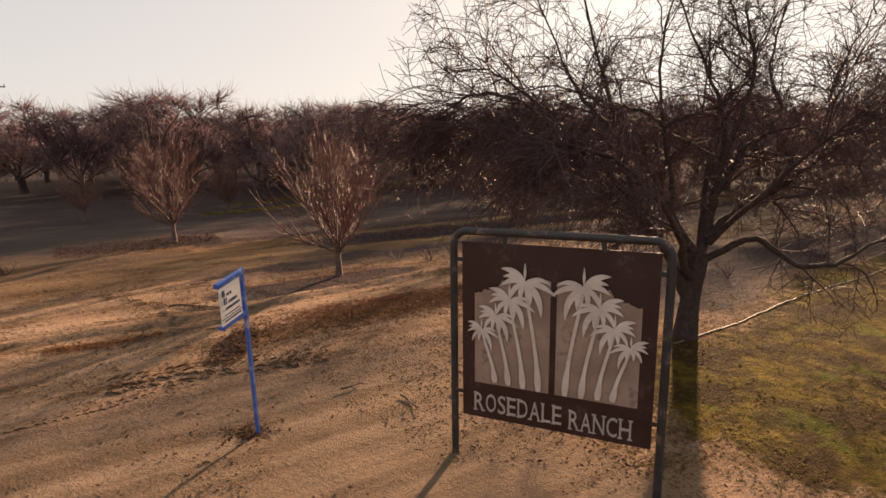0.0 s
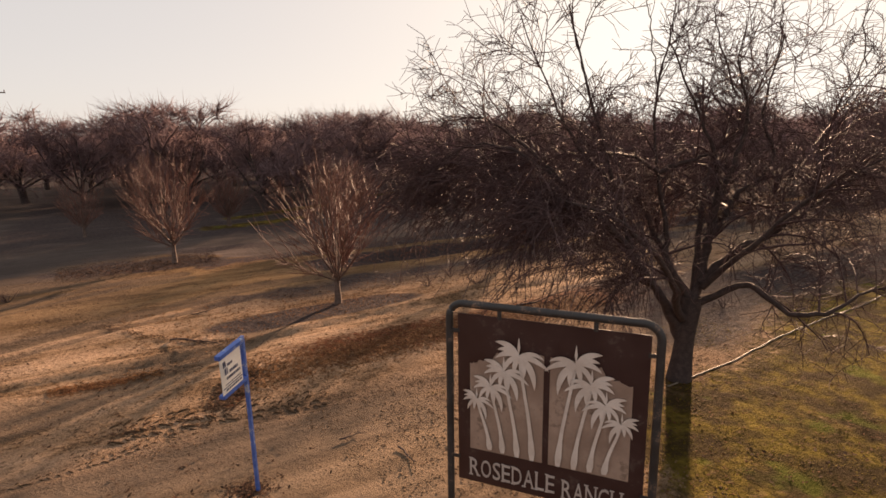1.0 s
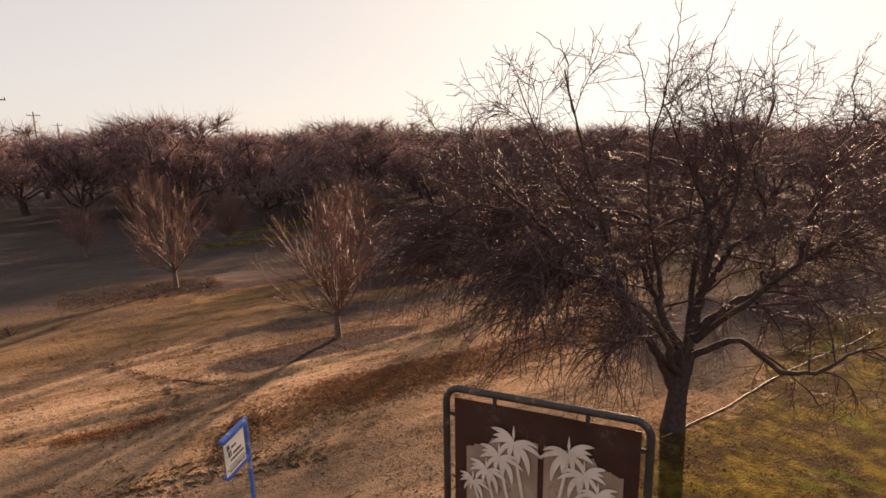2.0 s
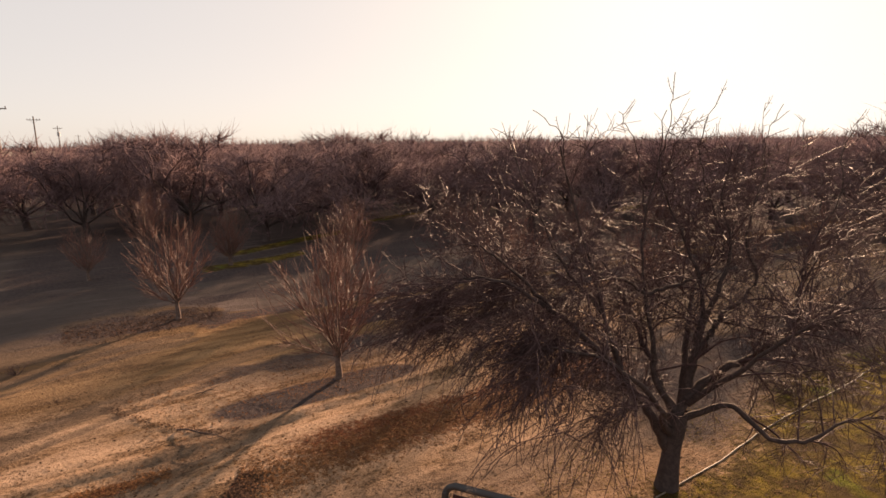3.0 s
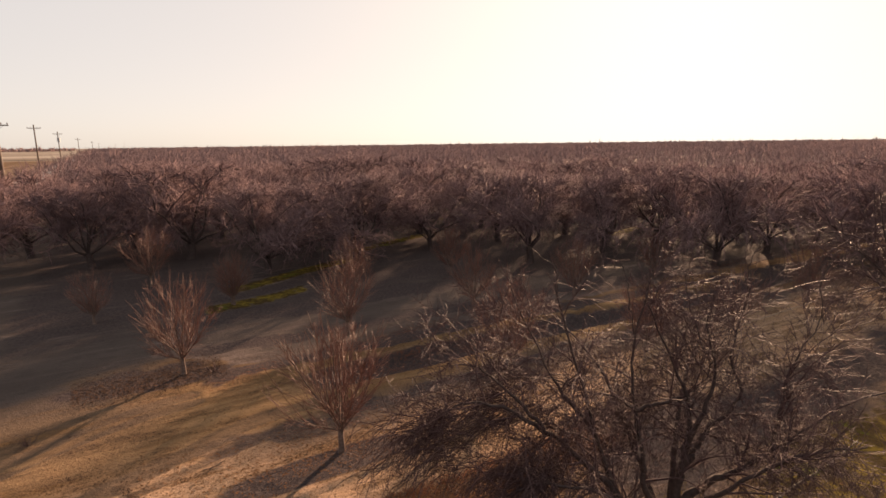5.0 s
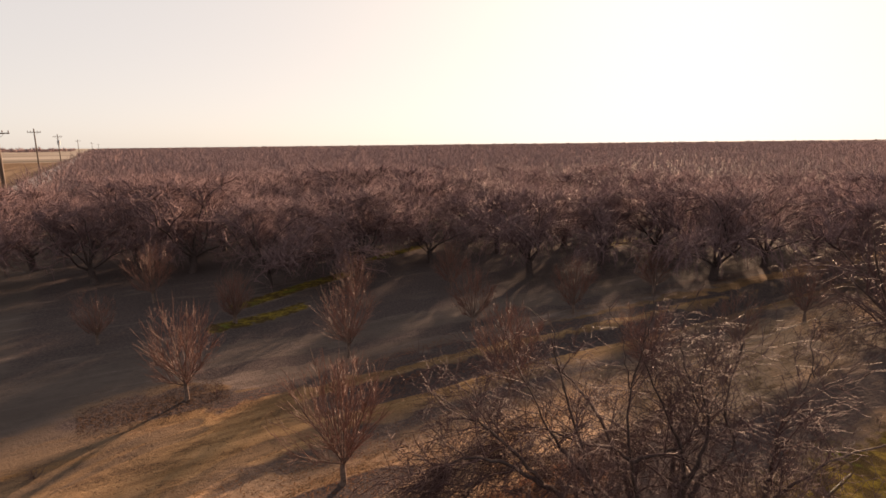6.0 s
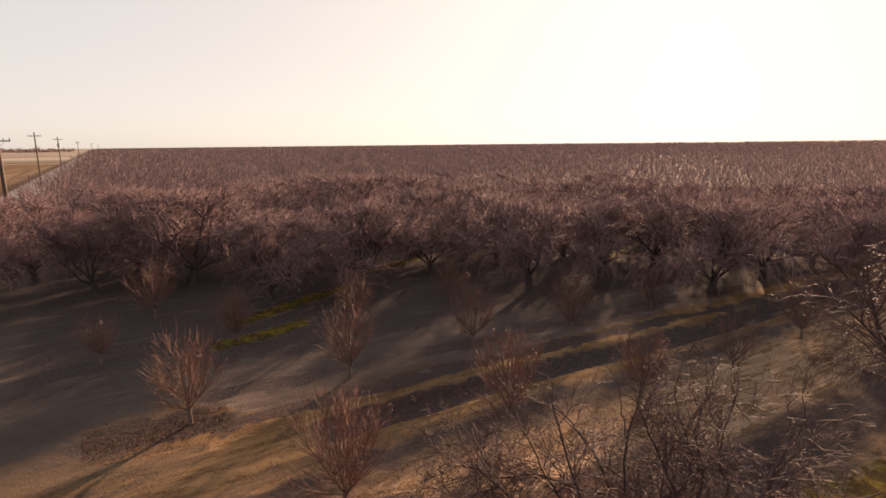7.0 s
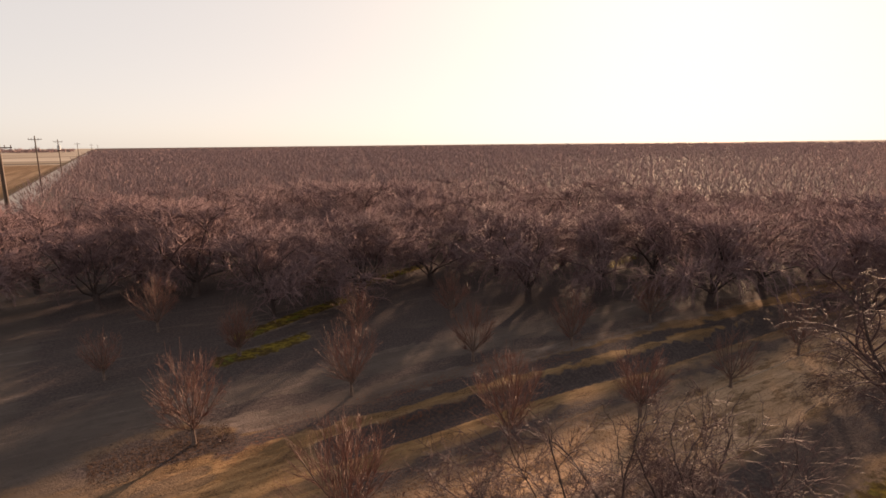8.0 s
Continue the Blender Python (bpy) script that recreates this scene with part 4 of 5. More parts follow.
    limb(0.040, 0.008, (1.40, -0.22, 2.50), (1.65, 0.0, 3.10), (1.80, 0.1, 3.70), (2.25, 0.1, 4.60))
    limb(0.052, 0.010, (0.10, -0.05, 1.15), (0.62, -0.35, 1.50), (0.95, -0.75, 1.22), (1.40, -0.95, 1.33), (1.75, -0.95, 1.55), (2.35, -0.95, 1.60), (2.95, -0.90, 1.40))
    # behind and in front
    limb(0.060, 0.010, (0.0, 0.08, 1.20), (-0.25, 0.70, 2.05), (-0.60, 1.45, 3.00), (-1.10, 2.10, 3.60), (-1.70, 2.60, 3.70))
    limb(0.060, 0.010, (0.10, 0.08, 1.25), (0.45, 0.75, 2.15), (0.95, 1.55, 3.10), (1.60, 2.20, 3.70), (2.20, 2.60, 3.85))
    limb(0.058, 0.010, (-0.10, -0.08, 0.95), (-0.60, -0.65, 1.75), (-1.30, -1.10, 2.45), (-2.10, -1.30, 2.75), (-2.90, -1.35, 2.55))
    limb(0.050, 0.010, (0.15, -0.08, 1.40), (0.60, -0.70, 2.25), (1.15, -1.15, 3.00), (1.75, -1.50, 3.35))
    LP, LR = np.stack([a for a, _ in limbs]), np.stack([b for _, b in limbs])
    c = Crown(5)
    # side branches: arching out below, upright and thin on top
    A, AR = c.branch(LP, LR, 10, 0.20, 0.92, (30, 72), (0.7, 1.5), (-0.42, 0.0), 0.02)
    W, WR = c.branch(LP[:, 8:], LR[:, 8:], 4, 0.0, 0.80, (15, 55), (0.4, 0.95), (-0.12, 0.10), 0.20, wander=0.07, most=0.009, least=0.0035)
    B, BR = c.branch(A, AR, 6, 0.10, 1.0, (30, 78), (0.35, 1.0), (-0.45, 0.12), 0.03, n=6, k=3, most=0.010, least=0.0038)
    thickly = (B[:, 0, 2] < 3.2) & (B[:, 0, 0] < 2.6)
    T, TR = c.branch(B[thickly], BR[thickly], 12, 0.05, 1.0, (30, 80), (0.10, 0.55), (-0.30, 0.08), 0.0, n=3, k=3, wander=0.18, most=0.005, least=0.003)
    c.branch(B[~thickly], BR[~thickly], 9, 0.05, 1.0, (30, 80), (0.08, 0.45), (-0.25, 0.10), 0.0, n=3, k=3, wander=0.18, most=0.005, least=0.003)
    U, UR = c.branch(W, WR, 4, 0.1, 0.95, (20, 60), (0.15, 0.55), (-0.05, 0.10), 0.15, n=4, k=3, wander=0.08, most=0.006, least=0.003)
    # the skirt of hanging shoots on the left and below the crown
    low = np.concatenate([B.reshape(-1, 3), A.reshape(-1, 3)])
    low = low[(low[:, 2] > 0.9) & (low[:, 2] < 3.3)]
    heavy = np.exp(-0.9 * low[:, 0].clip(-2.4, 2.2))
    p = low[rng.choice(len(low), 1300, p=heavy / heavy.sum())]
    w = unit(np.concatenate([p[:, :2] * 0.3, np.full((len(p), 1), -0.1)], 1) + rng.normal(0, 0.32, p.shape))
    H = arching(rng, p, w, np.minimum(rng.uniform(0.3, 1.25, len(p)), p[:, 2] * 0.95), 7, 0.19, -0.10, -0.40)
    H[..., 2] = np.maximum(H[..., 2], 0.06)
    HR = taper(np.full(len(p), 0.0060), 0.0034, 7)
    c.st.add(H, HR, 3)
    c.spurs(A, AR, 10, 0.10)
    c.spurs(W, WR, 14, 0.07)
    c.spurs(U, UR, 5, 0.05)
    c.spurs(T, TR, 1, 0.12)
    c.spurs(H, HR, 9, 0.32, 0.0038)
    # long bare leaders that stand clear of the crown
    del limbs[:]
    limb(0.011, 0.0045, (-0.52, 0.2, 4.3), (-0.40, 0.14, 5.0), (-0.34, 0.05, 5.55), (-0.32, 0.0, 6.08))
    limb(0.013, 0.0045, (0.40, -0.10, 4.0), (0.12, 0.0, 4.8), (0.10, 0.03, 5.3), (0.36, 0.03, 5.9))
    limb(0.012, 0.0045, (-1.55, -0.1, 4.1), (-1.75, -0.1, 4.8), (-1.85, -0.1, 5.3), (-2.22, -0.1, 5.62))
    limb(0.010, 0.0045, (-0.55, 0.2, 4.2), (-0.72, 0.12, 4.9), (-0.80, 0.1, 5.25), (-1.02, 0.1, 5.6))
    limb(0.010, 0.0045, (1.12, 0.38, 4.3), (1.16, 0.35, 4.8), (1.12, 0.3, 5.2), (1.36, 0.3, 5.68))
    limb(0.010, 0.0045, (2.2, 0.1, 4.4), (2.1, 0.1, 4.9), (2.18, 0.1, 5.3), (2.40, 0.1, 5.6))
    N, NR = np.stack([a for a, _ in limbs]), np.stack([b for _, b in limbs])
    M, MR = c.branch(N, NR, 5, 0.25, 0.95, (30, 62), (0.18, 0.42), (-0.05, 0.10), 0.12, n=5, k=4, wander=0.07, most=0.006, least=0.0035)
    c.spurs(N, NR, 16, 0.05, 0.0042)
    c.spurs(M, MR, 6, 0.04, 0.0038)
    mpart("crown", c.st.mesh("crown", TWIG), tree, "open tangle of bare spurred twigs that hang low on one side")
    return tree


sign_tree((3.53, 7.52))
ex, ey = xy(18.6, 4.6)
old_tree(37, (ex, ey), "old bare almond tree with a wide tangled crown", ring_of_limbs(8, 9, 1.2), (8, 8, 7, 1), hang=600, umbrella=-0.30, reach=(0.38, 0.70))


def young_tree(seed, at, label, height=3.0, spread=0.5, shoots=7, thick=0.055, lean=0.0):
    """A replanted almond: slim trunk, low fork, many straight upright red shoots in a vase."""
    rng = np.random.default_rng(seed)
    tree = thing("young_almond_tree", (*at, gz(*at)), label, "tree", "young almond trees")
    fork = 0.19 * height
    s = np.linspace(0, 1, 6)[:, None]
    P = (np.array([[0, 0, -0.08]]) * (1 - s) + np.array([[0.03, 0.02, fork]]) * s + np.array([[0.012, 0.008, 0]]) * np.sin(s * 6))[None]
    mpart("trunk", Sticks().add(P, (thick * (1.25 - 0.35 * s[:, 0] + 0.4 * np.exp(-s[:, 0] * 8)))[None], 9).mesh("trunk", YOUNG), tree, "slim grey-brown trunk")
    n = 13
    a = np.arange(n) * 2.4 + rng.normal(0, 0.25, n)
    wide = 0.78 * spread * height

    def outward(p, w):
        """How far the round outline of the crown lies along each way."""
        k = np.array([wide, wide, 0.40 * height])
        q, d = (p - np.array([lean * height * 0.35, 0, 0.60 * height])) / k, w / k
        A, B, C = (d * d).sum(1), (q * d).sum(1), (q * q).sum(1) - 1
        return np.maximum((-B + np.sqrt(np.maximum(B * B - A * C, 0))) / A, 0.15)

    tilt = np.radians(6 + 62 * ((np.arange(n) + 0.5) / n) ** 0.9) * min(1.0, 0.55 + 0.75 * spread)
    D = np.stack([np.cos(a) * np.sin(tilt) + lean * 0.7, np.sin(a) * np.sin(tilt), np.cos(tilt)], 1)
    start = np.array([0.03, 0.02, fork]) + rng.normal(0, 0.015, (n, 3)) - np.array([0, 0, 1]) * rng.uniform(0, 0.14, n)[:, None]
    LP = lines(rng, start, D, outward(start, unit(D)) * rng.uniform(0.85, 1.22, n) * np.where(tilt > 0.85, 0.82, 1.0), 9, 0.04, 0.045)
    LR = taper(np.full(n, thick * 0.36) * rng.uniform(0.7, 1.2, n), 0.0055, 9)
    for i in range(n):
        mpart("limb", Sticks().add(LP[i:i + 1], LR[i:i + 1], 6).mesh("limb", YOUNG), tree)
    st = Sticks()
    # straight shoots out to the crown's outline, twigs on them, and short weak twigs below
    p, w, r, t = sprout(rng, LP, LR, shoots, 0.14, 0.85, 12, 42, 0.16)
    SP = lines(rng, p, w, outward(p, w) * rng.uniform(0.35, 1.22, len(p)), 5, 0.035, 0.045)
    SR = taper(np.minimum(r * 0.6, 0.0095), 0.0036, 5)
    st.add(SP, SR, 4)
    p, w, r, t = sprout(rng, SP, SR, 4, 0.08, 0.85, 15, 50, 0.12)
    QP = lines(rng, p, w, np.minimum(rng.uniform(0.2, 0.7, len(p)), outward(p, w) * 1.1), 3, 0.035, 0.02)
    st.add(QP, taper(np.full(len(p), 0.0052), 0.003, 3), 3, True)
    p, w, r, t = sprout(rng, LP, LR, 13, 0.06, 0.75, 30, 80, 0.02)
    QP = lines(rng, p, w, np.minimum(rng.uniform(0.15, 0.6, len(p)), outward(p, w) * 1.15), 4, 0.10, 0.03)
    st.add(QP, taper(np.full(len(p), 0.0055), 0.0028, 4), 3)
    mpart("crown", st.mesh("crown", SHOOT), tree, "straight upright red-brown shoots")
    return tree


YL = "young bare almond tree with upright reddish shoots"
young_tree(51, (-2.30, 11.65), YL + " on sandy soil", 3.1, 0.72, 14, 0.066, lean=-0.10)
young_tree(52, (-8.05, 16.15), YL + " beside a dirt track", 3.2, 0.57, 12, 0.062, lean=-0.06)
young_tree(53, (-3.45, 19.5), YL, 3.1, 0.55, 8)
young_tree(54, (1.45, 22.8), YL, 2.8, 0.58, 7)
young_tree(55, (6.26, 24.5), YL, 2.8, 0.55, 7)
young_tree(56, (11.4, 19.8), "young bare almond tree with a low wide fork", 2.3, 0.6, 4)
young_tree(57, (2.20, 15.95), YL + ", wide and open", 3.05, 0.66, 12)
young_tree(58, (7.05, 17.6), YL, 2.55, 0.60, 9)
young_tree(59, (-14.06, 21.3), "thin leafless young almond tree with sparse dark shoots", 2.3, 0.5, 4, 0.05)
young_tree(60, (-9.4, 23.9), "thin leafless young almond tree with sparse dark shoots", 2.5, 0.5, 4, 0.05)
young_tree(61, xy(1.6, 31.0), YL + " among old trees", 3.2, 0.55, 10)
young_tree(62, xy(10.1, 24.6), YL, 2.8, 0.55, 7)
young_tree(65, xy(25.8, 11.2), YL + " on the headland", 2.7, 0.55, 6)
young_tree(66, xy(4.5, 25.1), "thin leafless young almond tree with sparse dark shoots", 2.4, 0.5, 4, 0.045)
young_tree(63, xy(24.2, 17.9), YL, 2.7, 0.55, 7)
young_tree(64, xy(15.7, 24.5), YL, 2.8, 0.55, 7)


# ---- the mature orchard: single trees in front, a mass behind ----
def orchard():
    r = random.Random(77)
    tag, grp = "bare mature almond tree in a dense orchard row", "orchard trees"
    protos = [old_tree(100 + i, (0, 0), tag, ring_of_limbs(40 + i, 8), (5, 9, 9, 0), 0.95, 0.13, group=grp, coarse=True, stout=2.9, hang=220) for i in range(5)]
    light = [old_tree(120 + i, (0, 0), tag, ring_of_limbs(60 + i, 7), (4, 7, 9, 0), 0.85, 0.13, group=grp, coarse=True, stout=3.4, hang=110) for i in range(4)]
    used, spots = set(), []
    for j in range(0, 260):
        for i in range(-2, 200):
            u = (1.6 if j % 2 == 0 else -1.2) + 5.65 * i
            v = 4.7 + 6.55 * j
            if u < (-1.5 if j < 5 else -7.2):
                continue
            if j < 3 or (j == 3 and i < 4) or (j == 4 and i == 0):
                if not (j == 1 and i > 5 or j == 2 and i > 4 or j == 0 and i > 3):
                    continue
            x, y = xy(u + r.uniform(-0.35, 0.35), v + r.uniform(-0.35, 0.35))
            d = math.hypot(x, y)
            off = math.degrees(math.atan2(x, y))
            if y < 1 or abs(off) > (47 if d < 70 else 41.5) or d > 1300:
                continue
            spots.append((d, x, y, r.random()))
    spots.sort()
    far = []
    for n, (d, x, y, q) in enumerate(spots):
        if d < 70:
            pool = protos if d < 48 else light
            k = int(q * 997) % len(pool)
            z = (0.92 + 0.25 * ((q * 31) % 1.0)) * (0.96 if d < 40 else 1.0)
            z *= 1.15 if (q * 57) % 1.0 > 0.80 and d < 60 else 1.0
            wide = z * (1.44 if d < 48 else 1.32)
            m = pose(x, y, gz(x, y) - 0.02, 0, 0, q * 360) @ Matrix.Diagonal((wide, wide, z, 1))
            ob = pool[k]
            if ob not in used:
                used.add(ob)
                ob.matrix_world = m
            else:
                copy_thing_at(ob, m)
        else:
            far.append((d, x, y))
    return far


def copy_thing_at(ob, m):
    """A copy of a thing at the pose m, whatever scale the first one has."""
    old = ob.scale.copy()
    ob.scale = (1, 1, 1)
    made = copy_thing(ob, m)
    ob.scale = old
    return made


FAR = orchard()


def far_orchard(name, lo, hi, sticks, width, label, seed, every=1):
    """The rows past the single trees, as one mass of trunks and twig tufts."""
    rng = np.random.default_rng(seed)
    C = np.array([(x, y) for n, (d, x, y) in enumerate(FAR) if lo <= d < hi and n % every == 0])
    B = len(C)
    if not B:
        return
    st = Sticks()
    base = np.concatenate([C, np.zeros((B, 1))], 1)
    st.add(lines(rng, base, np.array([[0, 0, 1.0]]).repeat(B, 0), np.full(B, 1.5), 2, 0.03, 0), np.full((B, 2), 0.14), 4)
    tall = rng.uniform(4.9, 6.4, B) + rng.uniform(0.6, 1.6, B) * (rng.uniform(0, 1, B) > 0.88)
    T = np.repeat(np.arange(B), sticks)
    a, rr = rng.uniform(0, 2 * np.pi, len(T)), np.sqrt(rng.uniform(0, 1, len(T)))
    zz = rng.uniform(0.18, 0.9, len(T))
    bulge = 2.9 * np.sin(np.pi * np.clip(zz * 0.8 + 0.15, 0, 1)) ** 0.6
    p = np.stack([C[T, 0] + np.cos(a) * rr * bulge, C[T, 1] + np.sin(a) * rr * bulge, zz * tall[T]], 1)
    w = np.stack([np.cos(a) * rr * 0.5, np.sin(a) * rr * 0.5, np.ones(len(T))], 1) + rng.normal(0, 0.22, (len(T), 3))
    st.add(lines(rng, p, w, rng.uniform(0.6, 1.7, len(T)), 2, 0.1, 0), np.full((len(T), 2), width) * rng.uniform(0.6, 1.4, (len(T), 1)), 3, True)
    tagged(new(name, st.mesh(name, HAZED_FARWOOD, False)), label, "woods", kind="stuff")


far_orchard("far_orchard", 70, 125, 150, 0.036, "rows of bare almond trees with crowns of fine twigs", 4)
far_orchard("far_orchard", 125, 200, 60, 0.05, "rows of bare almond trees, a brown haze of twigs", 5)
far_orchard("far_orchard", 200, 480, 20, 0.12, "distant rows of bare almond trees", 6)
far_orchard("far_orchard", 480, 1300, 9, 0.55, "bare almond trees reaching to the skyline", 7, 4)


# ---- utility poles beside the road ----
def utility_pole(at, transformer=False, tall=10.9, turn=0.0, stout=1.0):
    pole = thing("utility_pole", (*at, gz(*at)), "brown wooden utility pole with a crossarm" + (" and a grey transformer" if transformer else ""), "utility pole", "poles along the road", turn)
    z = np.linspace(-0.3, tall, 9)
    P = np.stack([0 * z, 0 * z, z], 1)[None]
    mpart("shaft", Sticks().add(P, np.linspace(0.17, 0.12, 9)[None] * stout, 10).mesh("shaft", POLEWOOD), pole)
    bm = bmesh.new()
    box(bm, -1.25, 1.25, -0.19, -0.09, tall - 0.85, tall - 0.72, 0.008)
    part("crossarm", bm, POLEWOOD, pole)
    for x in (-1.15, -0.6, 0.6, 1.15):
        bm = bmesh.new()
        bmesh.ops.create_cone(bm, cap_ends=True, segments=10, radius1=0.03, radius2=0.06, depth=0.16, matrix=Matrix.Translation((x, -0.14, tall - 0.63)))
        bmesh.ops.create_cone(bm, cap_ends=True, segments=10, radius1=0.07, radius2=0.03, depth=0.09, matrix=Matrix.Translation((x, -0.14, tall - 0.52)))
        part("insulator", bm, GLAZE, pole)
    for sx in (-1, 1):
        s = Sticks().add(np.array([[(sx * 0.75, -0.15, tall - 0.84), (0.0, -0.14, tall - 1.55)]]), np.full((1, 2), 0.02), 6)
        mpart("brace", s.mesh("brace", GALV), pole)
    if transformer:
        bm = bmesh.new()
        bmesh.ops.create_cone(bm, cap_ends=True, segments=18, radius1=0.42, radius2=0.42, depth=1.25, matrix=Matrix.Translation((0.1, -0.6, tall - 2.6)))
        bmesh.ops.create_cone(bm, cap_ends=True, segments=18, radius1=0.43, radius2=0.15, depth=0.16, matrix=Matrix.Translation((0.1, -0.6, tall - 1.9)))
        part("transformer", bm, GALV, pole, "grey can transformer")
    return pole


for n, (u, v) in enumerate(((-9.5, 79.2), (-11.6, 152.6), (-10.5, 215.2), (-8.7, 350.5), (-3.9, 536.0), (0.7, 753.5))):
    utility_pole(xy(u, v), n == 2, 10.4 if n == 0 else 12.2, 31.5, stout=1.5 if n == 0 else 1.0)


# ---- the line of trees where the fields end, haze put into its colour ----
def tree_line(count, seed):
    rng = np.random.default_rng(seed)
    st = Sticks()
    u, v = -40 - rng.uniform(0, 1, count) ** 0.8 * 700, 1350 + rng.uniform(0, 500, count)
    x, y = xy(u, v)
    tall = rng.uniform(5, 11, count) * np.where(rng.uniform(0, 1, count) > 0.94, 1.6, 1.0)
    k = 14
    T = np.repeat(np.arange(count), k)
    base = np.stack([x[T] + rng.normal(0, 3.5, len(T)), y[T] + rng.normal(0, 3.5, len(T)), rng.uniform(0, 0.5, len(T)) * tall[T]], 1)
    way = np.concatenate([rng.normal(0, 0.55, (len(T), 2)), np.ones((len(T), 1))], 1)
    st.add(lines(rng, base, way, tall[T] * rng.uniform(0.3, 0.65, len(T)), 2, 0.1, 0), np.full((len(T), 2), 1.1), 3, True)
    tagged(new("distant_tree_line", st.mesh("distant_tree_line", HAZED_FARWOOD, False)), "line of trees at the end of the fields, pale haze painted in", "woods", kind="stuff")


tree_line(420, 91)


# ---- irrigation hoses ----
def hose(ends, seed, label):
    r = 0.011
    (u0, v0), (u1, v1) = ends
    n = 60
    s = np.linspace(0, 1, n)
    u, v = u0 + (u1 - u0) * s, v0 + (v1 - v0) * s
    v = v + 0.14 * (vnoise(s * 5, s * 0, seed) - 0.5)
    x, y = u * UX - v * UY, u * UY + v * UX
    P = np.stack([x, y, ground_z(x, y) + r * 0.9], 1)[None]
    tagged(new("irrigation_hose", Sticks().add(P, np.full((1, n), r), 8).mesh("irrigation_hose", HOSE)), label, "hose", "irrigation hoses")


hose(((6.5, 4.55), (14.6, 4.85)), 3, "pale dusty irrigation hose lying along the tree row")
hose(((14.5, 10.9), (31.0, 11.2)), 5, "pale dusty irrigation hose lying on the soil")


# ---- loose stuff on the soil ----
def scatter(name, label, category, count, where, make, material, seed):
    """Many small pieces as one object."""
    rng = np.random.default_rng(seed)
    x, y = where(rng, count)
    z = ground_z(x, y)
    V, F = make(rng, x, y, z)
    tagged(new(name, mesh_of(name, V, F, material)), label, category, kind="stuff")


def flakes(size):
    def make(rng, x, y, z):
        n = len(x)
        a = rng.uniform(0, 2 * np.pi, n)
        s = rng.uniform(0.5, 1.3, n) * size
        t, b = np.stack([np.cos(a), np.sin(a), rng.normal(0, 0.2, n)], 1), np.stack([-np.sin(a), np.cos(a), rng.normal(0, 0.2, n)], 1)
        c = np.stack([x, y, z + 0.35 * s + 0.004], 1)
        s = s[:, None]
        V = np.stack([c - t * s, c + b * s * 0.45 - np.array([0, 0, 1]) * s * 0.15, c + t * s, c - b * s * 0.45], 1).reshape(-1, 3)
        return V, [np.arange(n * 4).reshape(-1, 4)]
    return make


def lumps(size):
    def make(rng, x, y, z):
        n = len(x)
        s = (rng.uniform(0.25, 1.0, n) ** 2 * size)[:, None, None]
        o = np.array([(1, 0, 0), (-1, 0, 0), (0, 1, 0), (0, -1, 0), (0, 0, 1), (0, 0, -1)], dtype=float)
        V = np.stack([x, y, z], 1)[:, None] + o * s * rng.uniform(0.6, 1.2, (n, 6, 1)) * np.array([1, 1, 0.7])
        t = np.array([(0, 2, 4), (2, 1, 4), (1, 3, 4), (3, 0, 4), (2, 0, 5), (1, 2, 5), (3, 1, 5), (0, 3, 5)])
        return V.reshape(-1, 3), [(t[None] + np.arange(n)[:, None, None] * 6).reshape(-1, 3)]
    return make


def in_strip(u0, u1, mid, spread):
    def where(rng, n):
        u, v = rng.uniform(u0, u1, n), mid + rng.normal(0, spread, n)
        return u * UX - v * UY, u * UY + v * UX
    return where


def in_patch(u0, u1, v0, v1, clump=1.2, keep=0.5, seed=0):
    def where(rng, n):
        u, v = rng.uniform(u0, u1, n * 3), rng.uniform(v0, v1, n * 3)
        ok = vnoise(u * clump, v * clump, seed) * 0.7 + vnoise(u * clump * 3, v * clump * 3, seed + 1) * 0.3 > keep
        u, v = u[ok][:n], v[ok][:n]
        return u * UX - v * UY, u * UY + v * UX
    return where


scatter("leaf_litter", "red-brown rotting leaf litter in a band", "leaf litter", 9000, in_strip(1.4, 9.0, 8.2, 0.36), flakes(0.028), LEAF, 1)
scatter("leaf_litter", "red-brown rotting leaf litter under the tree row", "leaf litter", 5000, in_strip(0, 15, 11.3, 0.9), flakes(0.03), LEAF, 2)


def in_pile(cx, cy, sx, sy):
    def where(rng, n):
        return cx + rng.normal(0, sx, n), cy + rng.normal(0, sy, n)
    return where


scatter("leaf_litter", "small heap of dark rotting leaves on sand", "leaf litter", 1400, in_pile(-3.0, 7.4, 0.12, 0.33), flakes(0.03), MOULD, 11)
scatter("leaf_litter", "ring of dead leaves round the post", "leaf litter", 260, in_pile(-1.93, 5.0, 0.13, 0.09), flakes(0.022), MOULD, 12)
scatter("leaf_litter", "thin scatter of dry leaves on sand", "leaf litter", 6000, in_patch(-6, 9, 2, 18, 0.9, 0.52, 3), flakes(0.026), MOULD, 3)
scatter("soil_clods", "small crumbs and clods of dry soil", "soil clods", 15000, in_patch(-4, 5, 2.5, 8.5, 0.7, 0.42, 5), lumps(0.022), CLOD, 4)
scatter("soil_clods", "churned clods along the wheel ruts", "soil clods", 260, in_strip(-0.2, 2.8, 7.15, 0.2), lumps(0.026), CLOD, 5)
